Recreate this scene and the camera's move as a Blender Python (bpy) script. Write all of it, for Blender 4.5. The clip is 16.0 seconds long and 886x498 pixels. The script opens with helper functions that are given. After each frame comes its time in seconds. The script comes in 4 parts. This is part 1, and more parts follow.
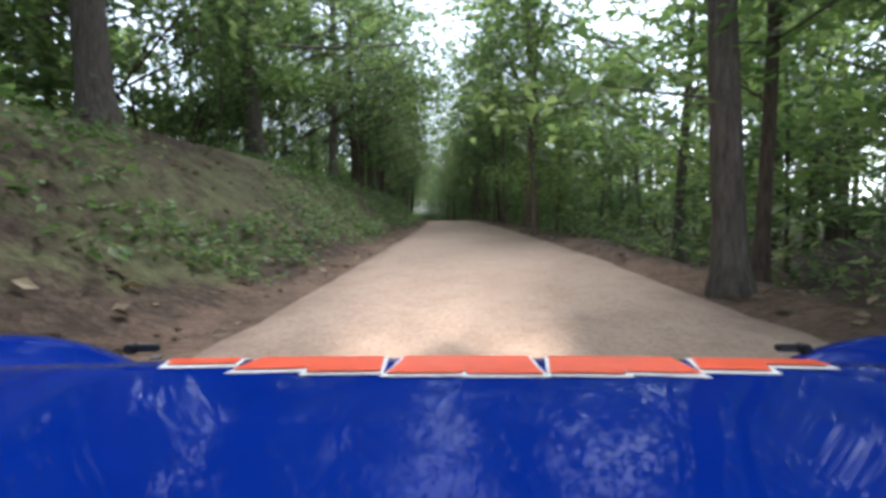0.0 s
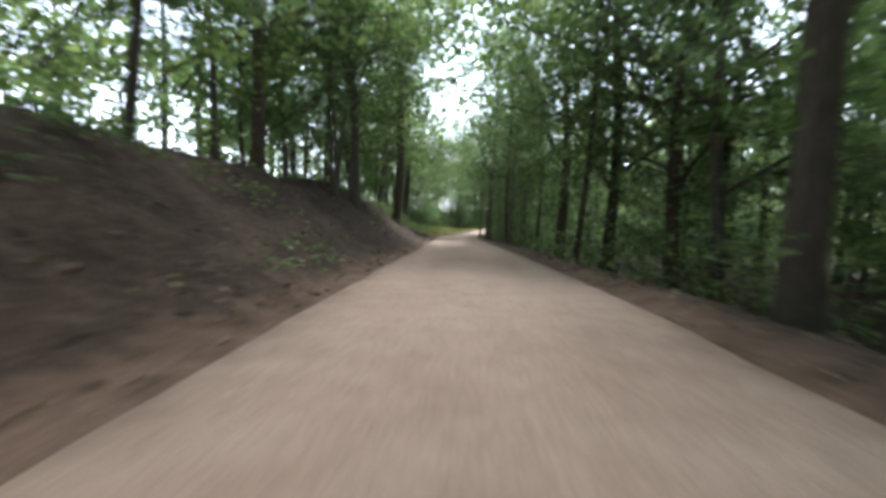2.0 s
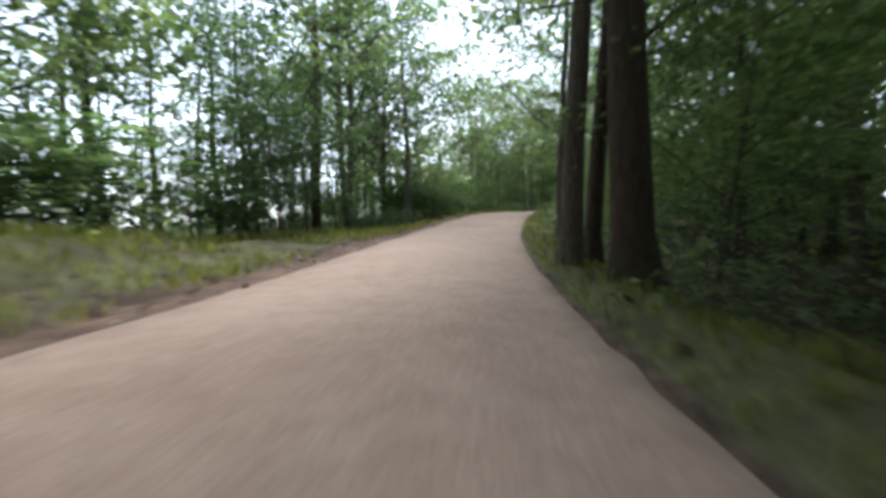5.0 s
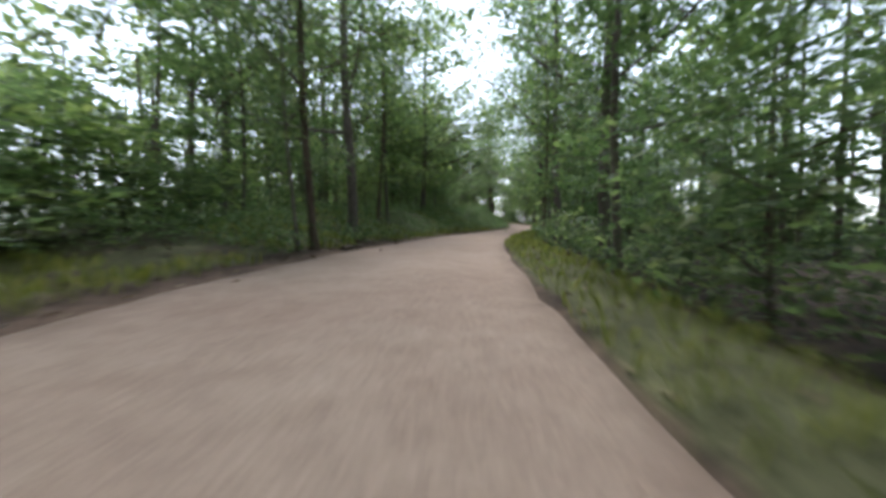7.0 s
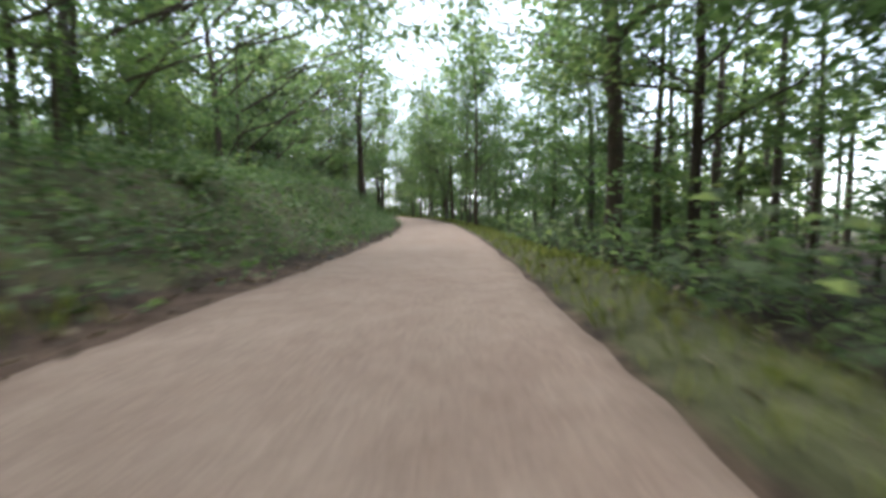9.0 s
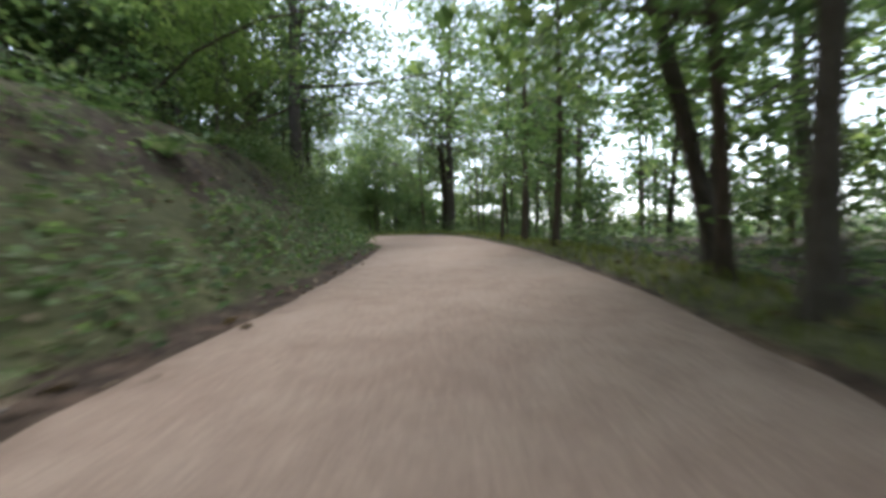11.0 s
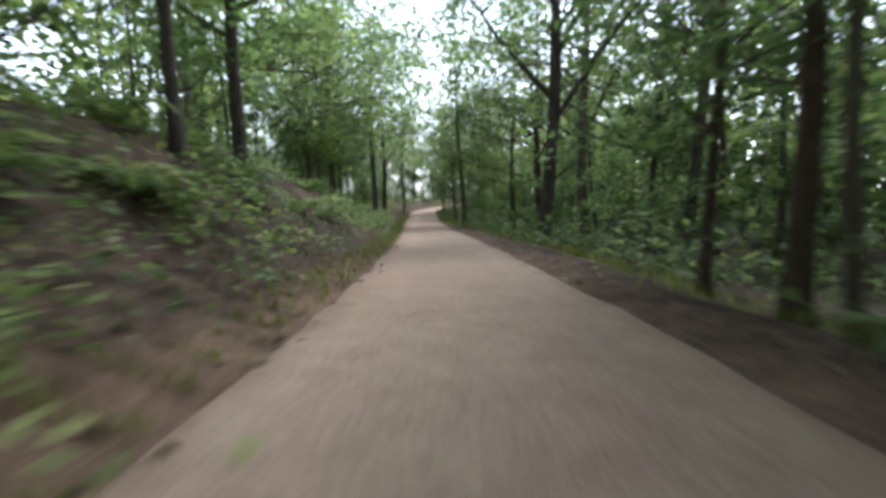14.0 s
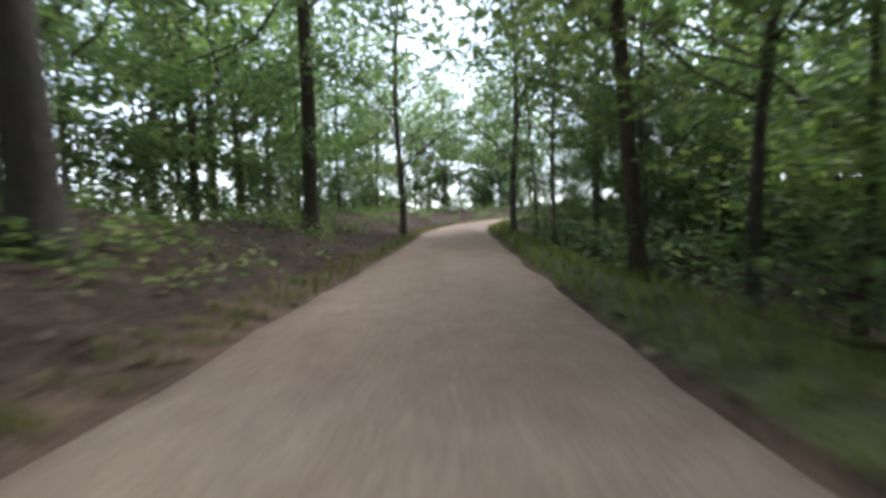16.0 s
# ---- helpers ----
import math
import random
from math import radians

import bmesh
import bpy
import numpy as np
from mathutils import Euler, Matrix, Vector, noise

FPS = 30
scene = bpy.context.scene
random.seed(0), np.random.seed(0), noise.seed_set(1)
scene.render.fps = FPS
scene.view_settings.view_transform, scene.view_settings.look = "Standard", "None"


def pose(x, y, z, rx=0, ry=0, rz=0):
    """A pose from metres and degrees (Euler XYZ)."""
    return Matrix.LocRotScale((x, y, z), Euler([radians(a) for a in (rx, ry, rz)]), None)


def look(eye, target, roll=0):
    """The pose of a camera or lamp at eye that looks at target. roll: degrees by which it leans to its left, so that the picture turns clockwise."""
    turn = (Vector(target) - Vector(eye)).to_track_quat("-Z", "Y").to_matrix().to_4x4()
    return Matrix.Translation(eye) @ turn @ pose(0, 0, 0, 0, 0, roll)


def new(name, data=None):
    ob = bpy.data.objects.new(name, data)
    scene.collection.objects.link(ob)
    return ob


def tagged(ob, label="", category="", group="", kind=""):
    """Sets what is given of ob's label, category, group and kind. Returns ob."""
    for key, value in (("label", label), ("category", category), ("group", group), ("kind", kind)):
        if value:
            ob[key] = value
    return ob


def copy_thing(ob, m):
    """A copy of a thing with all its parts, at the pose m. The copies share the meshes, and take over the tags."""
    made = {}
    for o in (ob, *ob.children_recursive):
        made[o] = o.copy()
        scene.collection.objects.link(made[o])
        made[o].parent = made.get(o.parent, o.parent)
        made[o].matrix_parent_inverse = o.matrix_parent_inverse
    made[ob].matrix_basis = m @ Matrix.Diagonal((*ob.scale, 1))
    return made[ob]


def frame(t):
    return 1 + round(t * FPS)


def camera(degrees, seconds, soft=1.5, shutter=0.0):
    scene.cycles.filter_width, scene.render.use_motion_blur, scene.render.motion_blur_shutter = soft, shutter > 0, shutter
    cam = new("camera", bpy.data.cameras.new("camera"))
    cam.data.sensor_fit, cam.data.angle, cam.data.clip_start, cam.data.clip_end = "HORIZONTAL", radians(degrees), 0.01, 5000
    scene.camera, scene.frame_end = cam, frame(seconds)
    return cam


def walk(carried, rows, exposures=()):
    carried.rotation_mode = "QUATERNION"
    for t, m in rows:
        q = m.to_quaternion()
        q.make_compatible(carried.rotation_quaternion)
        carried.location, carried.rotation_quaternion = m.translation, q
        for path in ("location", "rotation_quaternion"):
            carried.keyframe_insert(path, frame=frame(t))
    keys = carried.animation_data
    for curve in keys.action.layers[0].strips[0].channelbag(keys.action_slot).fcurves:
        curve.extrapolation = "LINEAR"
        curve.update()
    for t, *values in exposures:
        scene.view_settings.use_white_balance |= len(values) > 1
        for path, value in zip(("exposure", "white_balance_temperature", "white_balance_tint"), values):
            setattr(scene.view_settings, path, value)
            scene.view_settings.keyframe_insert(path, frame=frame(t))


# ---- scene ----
cam = camera(85.0, 16.0, soft=3.6, shutter=0.25)
# seconds, eye, target, roll
PATH = [
    (0, (-0.000, 0.000, 0.900), (-0.001, 1.997, 0.794), -1.0),
    (0.034, (-0.000, 0.010, 0.900), (-0.001, 2.007, 0.794), -1.0),
    (0.5, (0.380, 12.619, 1.217), (0.373, 14.617, 1.140), -1.0),
    (1, (0.546, 25.219, 1.610), (0.468, 27.217, 1.548), -1.3),
    (1.5, (0.398, 37.788, 1.906), (0.272, 39.782, 1.822), -0.5),
    (2, (0.032, 50.332, 2.155), (-0.109, 52.323, 2.037), 1.4),
    (2.5, (-0.483, 62.847, 2.018), (-0.647, 64.834, 1.864), 2.8),
    (3, (-1.058, 75.250, 1.732), (-1.244, 77.236, 1.596), 0.5),
    (3.5, (-1.629, 87.347, 1.538), (-1.761, 89.339, 1.441), 0.4),
    (4, (-1.818, 98.989, 1.324), (-1.843, 100.985, 1.231), -0.4),
    (4.5, (-1.233, 110.135, 1.136), (-1.129, 112.128, 1.050), -1.0),
    (5, (0.260, 120.689, 1.040), (0.462, 122.675, 0.939), -0.5),
    (5.2, (1.116, 124.756, 1.052), (1.321, 126.742, 0.952), 0.2),
    (6, (4.846, 140.756, 1.827), (5.312, 142.696, 1.826), -0.0),
    (6.6, (8.871, 152.312, 2.631), (9.570, 154.180, 2.598), -0.2),
    (7.3, (15.059, 165.124, 3.008), (15.987, 166.889, 2.856), -1.1),
    (7.5, (17.039, 168.658, 3.036), (18.004, 170.404, 2.891), -2.3),
    (8, (22.525, 177.127, 3.087), (23.636, 178.783, 2.936), 1.2),
    (8.2, (24.892, 180.388, 3.088), (26.038, 182.019, 2.935), 1.3),
    (9, (34.755, 193.090, 3.052), (35.947, 194.689, 2.909), 0.1),
    (9.6, (42.094, 202.560, 3.039), (43.248, 204.188, 2.899), -0.2),
    (10.3, (50.152, 213.869, 3.063), (51.189, 215.574, 2.970), -1.2),
    (10.5, (52.303, 217.184, 3.112), (53.298, 218.913, 3.022), -1.4),
    (11, (57.132, 225.741, 3.292), (57.931, 227.568, 3.200), -2.0),
    (11.5, (61.073, 234.630, 3.474), (61.702, 236.519, 3.359), -2.0),
    (12, (64.068, 243.774, 3.548), (64.536, 245.708, 3.410), -1.1),
    (12.5, (65.732, 253.237, 3.569), (65.880, 255.224, 3.426), 2.5),
    (13, (66.047, 262.801, 3.479), (65.868, 264.787, 3.346), 5.2),
    (13.5, (65.018, 272.155, 3.371), (64.588, 274.099, 3.205), 1.2),
    (14, (62.989, 281.199, 3.238), (62.383, 283.092, 3.035), -0.8),
    (14.5, (60.326, 290.055, 3.045), (59.601, 291.906, 2.848), -0.0),
    (15, (57.181, 298.841, 2.690), (56.408, 300.675, 2.497), -0.8),
    (15.5, (53.850, 307.632, 2.374), (53.059, 309.462, 2.218), -1.3),
    (16, (50.517, 316.402, 2.294), (49.754, 318.247, 2.170), -2.0),
]
walk(cam, [(t, look(eye, target, roll)) for t, eye, target, roll in PATH], [(0, 2.23, 5850, 9), (0.7, 2.4, 5850, 9), (1.5, 2.72, 5850, 9), (2, 2.75, 5850, 9), (2.5, 2.8, 5850, 9), (3, 2.68, 5850, 9), (3.5, 2.85, 5850, 9), (4, 2.55, 5850, 9), (5, 2.08, 5850, 9), (6.2, 2.03, 5850, 9), (7.3, 1.88, 5850, 9), (7.7, 1.98, 5850, 9), (8.1, 2.33, 5850, 9), (10.3, 2.05, 5850, 9), (11, 2.08, 5850, 9), (11.5, 2.25, 5850, 9), (12, 2.3, 5850, 9), (12.6, 2.3, 5850, 9), (13.3, 2.6, 5850, 9), (14, 2.43, 5850, 9), (15.3, 2.53, 5850, 9), (16, 2.23, 5850, 9)])

# ---------- light: a bright, thinly clouded sky ----------
sky_world = bpy.data.worlds.new("sky")
scene.world = sky_world
sky_world.use_nodes = True
sky = sky_world.node_tree.nodes.new("ShaderNodeTexSky")
sky.sky_type, sky.sun_disc = "NISHITA", False
sky.sun_elevation, sky.sun_rotation = radians(62), radians(20)
sky.air_density, sky.dust_density, sky.ozone_density = 1.0, 0.8, 1.0
sky_world.node_tree.nodes["Background"].inputs["Strength"].default_value = 0.15
# thin cloud takes most of the blue out of the sky
grey = sky_world.node_tree.nodes.new("ShaderNodeRGBToBW")
veil = sky_world.node_tree.nodes.new("ShaderNodeMixRGB")
veil.inputs[0].default_value = 0.72
sky_world.node_tree.links.new(sky.outputs[0], grey.inputs[0])
sky_world.node_tree.links.new(sky.outputs[0], veil.inputs[1])
sky_world.node_tree.links.new(grey.outputs[0], veil.inputs[2])
sky_world.node_tree.links.new(veil.outputs[0], sky_world.node_tree.nodes["Background"].inputs["Color"])
sun = new("sun", bpy.data.lights.new("sun", "SUN"))
sun.data.energy, sun.data.angle, sun.data.color = 1.2, radians(25), (1.0, 0.96, 0.9)
sun.matrix_world = look((0, 0, 60), (-0.2 * 60 * 0.7, -0.9 * 60 * 0.7, 0))

# the vehicle's two warm headlights, dipped onto the gravel
for side in (-0.62, 0.62):
    beam = new("headlight_beam", bpy.data.lights.new("headlight_beam", "SPOT"))
    beam.data.energy, beam.data.color, beam.data.spot_size, beam.data.spot_blend, beam.data.shadow_soft_size = 420, (1.0, 0.9, 0.76), radians(36), 1.0, 0.06
    beam.matrix_world = look((side, 1.2, 0.5), (0.08, 7.5, 0.38))

# ---------- plan: the road's middle, every fourteen metres ----------
CENTRE = [(0.37 + 0.0254 * s, s, 0.0) for s in (-56, -42, -28, -14)] + [
    (0.37, -0.01, 0.00), (0.78, 13.99, 0.38), (0.85, 27.99, 0.76), (0.59, 42.00, 1.06),
    (0.11, 55.99, 1.14), (-0.52, 69.98, 0.96), (-1.27, 83.96, 0.70), (-1.87, 97.95, 0.45),
    (-1.45, 111.96, 0.24), (0.70, 125.83, 0.18), (3.84, 139.53, 0.82), (8.38, 152.84, 1.74),
    (14.50, 165.51, 2.13), (21.84, 177.50, 2.17), (30.38, 188.65, 2.17), (39.12, 199.58, 2.15),
    (47.51, 210.76, 2.17), (55.24, 222.40, 2.33), (61.60, 234.90, 2.55), (65.71, 248.36, 2.64),
    (66.55, 262.43, 2.58), (64.59, 276.35, 2.40), (60.63, 289.81, 2.09), (55.76, 302.94, 1.67),
    (50.69, 315.99, 1.40), (45.84, 329.13, 1.46), (41.30, 342.37, 1.74), (39.55, 356.23, 2.02),
    (41.35, 370.09, 2.30), (46.59, 383.04, 2.58), (54.91, 394.26, 2.59),
]
LEFT_WIDTH = [2.17, 2.17, 2.17, 2.17, 2.17, 2.17, 2.05, 2.02, 2.02, 1.92, 1.88, 2.15, 2.85, 2.9, 2.7, 2.7, 2.85, 2.3, 2.0, 1.9, 2.0, 2.15, 2.35, 2.2, 1.75, 1.6, 1.65, 1.75, 1.8, 1.85, 1.8, 1.7, 1.6, 1.55, 1.54]
RIGHT_WIDTH = [2.17, 2.17, 2.17, 2.17, 2.17, 2.17, 2.05, 2.02, 2.02, 1.95, 2.0, 2.0, 1.7, 1.45, 1.45, 1.5, 1.6, 1.5, 1.6, 1.65, 1.7, 1.75, 2.0, 2.35, 2.3, 1.55, 1.1, 1.08, 1.15, 1.2, 1.3, 1.4, 1.5, 1.54, 1.54]
BANK_HEIGHT = [2.5, 2.5, 2.5, 2.5, 2.5, 2.5, 2.4, 2.4, 2.3, 2.5, 2.3, 1.9, 1.1, 0.7, -0.3, -1.3, -0.2, 1.0, 1.5, 1.8, 2.2, 2.5, 3.1, 3.5, 2.9, 2.4, 2.4, 2.0, 1.4, 0.9, 0.9, 0.9, 0.9, 0.9, 0.9]
FALL = [1.2, 1.2, 1.2, 1.2, 1.2, 1.2, 1.2, 1.2, 1.2, 1.2, 1.2, 1.2, 1.3, 1.5, 1.3, 1.2, 1.2, 1.2, 1.2, 1.2, 1.0, 0.9, 0.9, 0.9, 1.0, 1.2, 1.2, 1.2, 1.2, 1.2, 1.2, 1.2, 1.2, 1.2, 1.2]

# ---------- plan: standing trees along the road (x, y, thickness) ----------
TREES_FIRST_STRAIGHT = [
    (2.9, 5.0, 0.32), (3.8, 5.7, 0.17), (-6.1, 8.7, 0.60), (6.9, 14.0, 0.29), (-5.9, 15.7, 0.54),
    (3.1, 16.6, 0.16), (4.3, 23.9, 0.59), (-5.8, 26.5, 0.48), (3.7, 29.3, 0.21), (3.3, 31.3, 0.15),
    (-5.8, 32.0, 0.56), (3.8, 33.3, 0.26), (6.7, 34.9, 0.62), (-6.0, 36.8, 0.41), (-6.0, 39.8, 0.43),
    (3.0, 41.9, 0.14), (3.6, 42.0, 0.21), (3.0, 42.7, 0.16), (-6.1, 42.8, 0.29), (3.4, 47.5, 0.18),
    (6.4, 47.7, 0.36), (-6.3, 47.8, 0.54), (-6.3, 50.5, 0.62),
]
TREES_BEFORE_RIGHT_BEND = [
    (3.7, 55.8, 0.37), (4.1, 57.1, 0.23), (-6.8, 59.5, 0.24), (5.9, 62.9, 0.36), (-6.8, 62.5, 0.20),
    (5.7, 65.0, 0.42), (-7.0, 65.2, 0.45), (-5.4, 67.8, 0.15), (3.8, 69.1, 0.25), (-5.6, 68.8, 0.16),
    (-5.6, 69.6, 0.15), (5.5, 70.8, 0.53), (-5.2, 70.4, 0.42), (5.0, 79.8, 0.62), (-7.7, 79.0, 0.35),
    (2.1, 80.3, 0.14), (-7.8, 80.7, 0.26), (-5.2, 81.2, 0.60), (2.0, 82.8, 0.30), (-8.0, 86.9, 0.20),
    (4.6, 88.1, 0.29), (-8.2, 90.8, 0.52),
]
TREES_RIGHT_BEND = [
    (1.0, 92.4, 0.50), (-8.5, 94.6, 0.35), (4.3, 97.0, 0.38), (4.3, 98.0, 0.30), (-7.2, 98.4, 0.60),
    (-11.4, 97.6, 0.45), (-8.5, 99.6, 0.29), (0.4, 103.5, 0.18), (-8.4, 106.3, 0.59), (1.4, 108.5, 0.17),
    (6.2, 108.5, 0.44), (4.5, 108.9, 0.59), (1.3, 113.8, 0.12), (1.9, 117.6, 0.19), (-12.0, 127.1, 0.50),
    (7.0, 125.5, 0.62), (3.6, 127.2, 0.62), (3.3, 128.6, 0.40), (4.0, 129.2, 0.33), (-13.4, 138.7, 0.50), (5.2, 134.6, 0.22),
    (-7.0, 147.2, 0.30), (-3.8, 147.6, 0.50), (-14.1, 152.1, 0.45), (-10.7, 152.6, 0.45),
]
TREES_AFTER_RIGHT_BEND = [
    (19.5, 167.0, 0.18), (14.0, 171.9, 0.10), (14.5, 172.2, 0.21), (23.8, 171.8, 0.42), (16.9, 177.8, 0.39),
    (24.4, 175.9, 0.12), (19.1, 181.3, 0.17), (20.2, 183.0, 0.16), (28.3, 179.9, 0.42), (31.1, 185.1, 0.26),
    (31.6, 184.8, 0.22), (20.0, 199.4, 0.50), (27.2, 195.3, 0.46), (36.5, 192.0, 0.39), (49.1, 202.8, 0.62),
    (53.9, 215.3, 0.23), (53.9, 216.2, 0.09), (54.4, 215.9, 0.10), (56.9, 219.7, 0.22), (51.2, 225.1, 0.41),
    (58.9, 222.9, 0.14), (59.9, 225.5, 0.29), (53.2, 229.5, 0.34), (61.1, 227.8, 0.25), (62.1, 229.5, 0.18),
    (68.5, 234.5, 0.30), (64.9, 236.3, 0.18), (66.3, 239.7, 0.21),
]
TREES_LEFT_BEND = [
    (66.8, 241.9, 0.12), (59.8, 245.8, 0.53), (70.5, 243.4, 0.26), (71.7, 247.4, 0.18), (72.0, 250.2, 0.15),
    (61.0, 252.5, 0.31), (72.1, 254.1, 0.14), (62.2, 259.3, 0.17), (83.3, 263.4, 0.50), (86.1, 264.8, 0.50), (79.4, 253.1, 0.50),
    (74.1, 263.9, 0.72), (72.4, 264.9, 0.23), (73.6, 261.9, 0.70), (60.8, 271.7, 0.32), (71.1, 274.0, 0.18),
    (70.8, 276.0, 0.30), (66.3, 281.1, 0.18), (58.0, 281.8, 0.62), (67.9, 286.5, 0.39), (65.2, 286.2, 0.15),
    (64.7, 286.4, 0.24), (64.3, 287.8, 0.14), (56.9, 287.2, 0.22),
]
TREES_LAST_STRAIGHT = [
    (56.0, 289.6, 0.29), (61.3, 298.3, 0.50), (62.3, 308.0, 0.62), (48.0, 304.3, 0.35), (46.9, 307.1, 0.27),
    (54.5, 312.2, 0.26), (59.2, 314.1, 0.55), (45.6, 310.7, 0.45), (57.1, 316.3, 0.38), (43.9, 315.2, 0.23),
    (44.6, 319.4, 0.53), (51.8, 323.4, 0.18), (50.4, 324.4, 0.25), (53.6, 325.7, 0.18), (41.7, 327.9, 0.46),
    (47.7, 333.6, 0.16), (45.8, 335.6, 0.27), (40.6, 335.6, 0.30), (45.6, 340.6, 0.23), (48.2, 345.2, 0.51),
]
import itertools

# ---------- materials ----------
def material(name):
    m = bpy.data.materials.new(name)
    m.use_nodes = True
    nt = m.node_tree
    nt.nodes.clear()
    out = nt.nodes.new("ShaderNodeOutputMaterial")
    return m, nt, out


def node(nt, kind, **inputs):
    n = nt.nodes.new(kind)
    for key, value in inputs.items():
        n.inputs[key.replace("_", " ")].default_value = value
    return n


def noise_tex(nt, vec, scale, detail=4.0, rough=0.6):
    n = node(nt, "ShaderNodeTexNoise", Scale=scale, Detail=detail, Roughness=rough)
    nt.links.new(vec, n.inputs["Vector"])
    return n.outputs["Fac"]


def ramp(nt, fac, stops):
    r = nt.nodes.new("ShaderNodeValToRGB")
    while len(r.color_ramp.elements) < len(stops):
        r.color_ramp.elements.new(0.5)
    for e, (p, c) in zip(r.color_ramp.elements, stops):
        e.position, e.color = p, (*c, 1)
    nt.links.new(fac, r.inputs["Fac"])
    return r.outputs["Color"]


def mix(nt, fac, a, b, kind="MIX"):
    n = nt.nodes.new("ShaderNodeMixRGB")
    n.blend_type = kind
    for sock, value in ((n.inputs[0], fac), (n.inputs[1], a), (n.inputs[2], b)):
        if isinstance(value, (int, float)):
            sock.default_value = value
        elif isinstance(value, tuple):
            sock.default_value = (*value, 1)
        else:
            nt.links.new(value, sock)
    return n.outputs[0]


def bump(nt, height, strength, distance):
    b = node(nt, "ShaderNodeBump", Strength=strength, Distance=distance)
    nt.links.new(height, b.inputs["Height"])
    return b.outputs["Normal"]


def principled(nt, out, colour, rough=0.8, normal=None, metal=0.0, coat=0.0, spec=0.5):
    p = node(nt, "ShaderNodeBsdfPrincipled", Roughness=rough, Metallic=metal)
    p.inputs["Specular IOR Level"].default_value = spec
    p.inputs["Coat Weight"].default_value = coat
    p.inputs["Coat Roughness"].default_value = 0.03
    if isinstance(colour, tuple):
        p.inputs["Base Color"].default_value = (*colour, 1)
    else:
        nt.links.new(colour, p.inputs["Base Color"])
    if normal is not None:
        nt.links.new(normal, p.inputs["Normal"])
    nt.links.new(p.outputs[0], out.inputs[0])
    return p


def where(nt):
    return nt.nodes.new("ShaderNodeNewGeometry").outputs["Position"]


def plain(name, colour, rough=0.5, metal=0.0, coat=0.0, vary=0.15, spec=0.5):
    m, nt, out = material(name)
    v = noise_tex(nt, where(nt), 9.0)
    dark = tuple(c * (1 - vary) for c in colour)
    light = tuple(min(1.0, c * (1 + vary)) for c in colour)
    principled(nt, out, ramp(nt, v, [(0.3, dark), (0.7, light)]), rough, None, metal, coat, spec)
    return m


def make_gravel():
    m, nt, out = material("packed_gravel")
    at = where(nt)
    side = nt.nodes.new("ShaderNodeAttribute")
    side.attribute_name = "across"
    big = noise_tex(nt, at, 0.35, 3)
    mid = noise_tex(nt, at, 3.0, 5, 0.7)
    fine = noise_tex(nt, at, 45.0, 3, 0.7)
    base = ramp(nt, mid, [(0.25, (0.26, 0.172, 0.131)), (0.55, (0.362, 0.257, 0.203)), (0.8, (0.425, 0.32, 0.258))])
    base = mix(nt, 0.35, base, ramp(nt, big, [(0.3, (0.24, 0.168, 0.122)), (0.7, (0.37, 0.30, 0.24))]))
    stones = node(nt, "ShaderNodeTexVoronoi", Scale=38.0)
    nt.links.new(at, stones.inputs["Vector"])
    pebble = ramp(nt, stones.outputs["Color"], [(0.1, (0.6, 0.57, 0.55)), (0.9, (1.2, 1.15, 1.1))])
    base = mix(nt, 0.55, base, mix(nt, 1.0, base, pebble, "MULTIPLY"))
    # loose darker soil along the edges, with a ragged border
    edge = nt.nodes.new("ShaderNodeMath")
    edge.operation = "ADD"
    nt.links.new(side.outputs["Fac"], edge.inputs[0])
    wob = nt.nodes.new("ShaderNodeMath")
    wob.operation = "MULTIPLY_ADD"
    wob.inputs[1].default_value, wob.inputs[2].default_value = 0.5, -0.25
    nt.links.new(noise_tex(nt, at, 1.3, 4, 0.7), wob.inputs[0])
    nt.links.new(wob.outputs[0], edge.inputs[1])
    dirt = ramp(nt, edge.outputs[0], [(0.74, (0, 0, 0)), (1.06, (1, 1, 1))])
    soil = ramp(nt, mid, [(0.3, (0.15, 0.102, 0.074)), (0.7, (0.28, 0.20, 0.15))])
    colour = mix(nt, dirt, base, soil)
    h = mix(nt, 0.5, fine, stones.outputs["Distance"])
    principled(nt, out, colour, 0.9, bump(nt, h, 0.55, 0.02), spec=0.25)
    return m


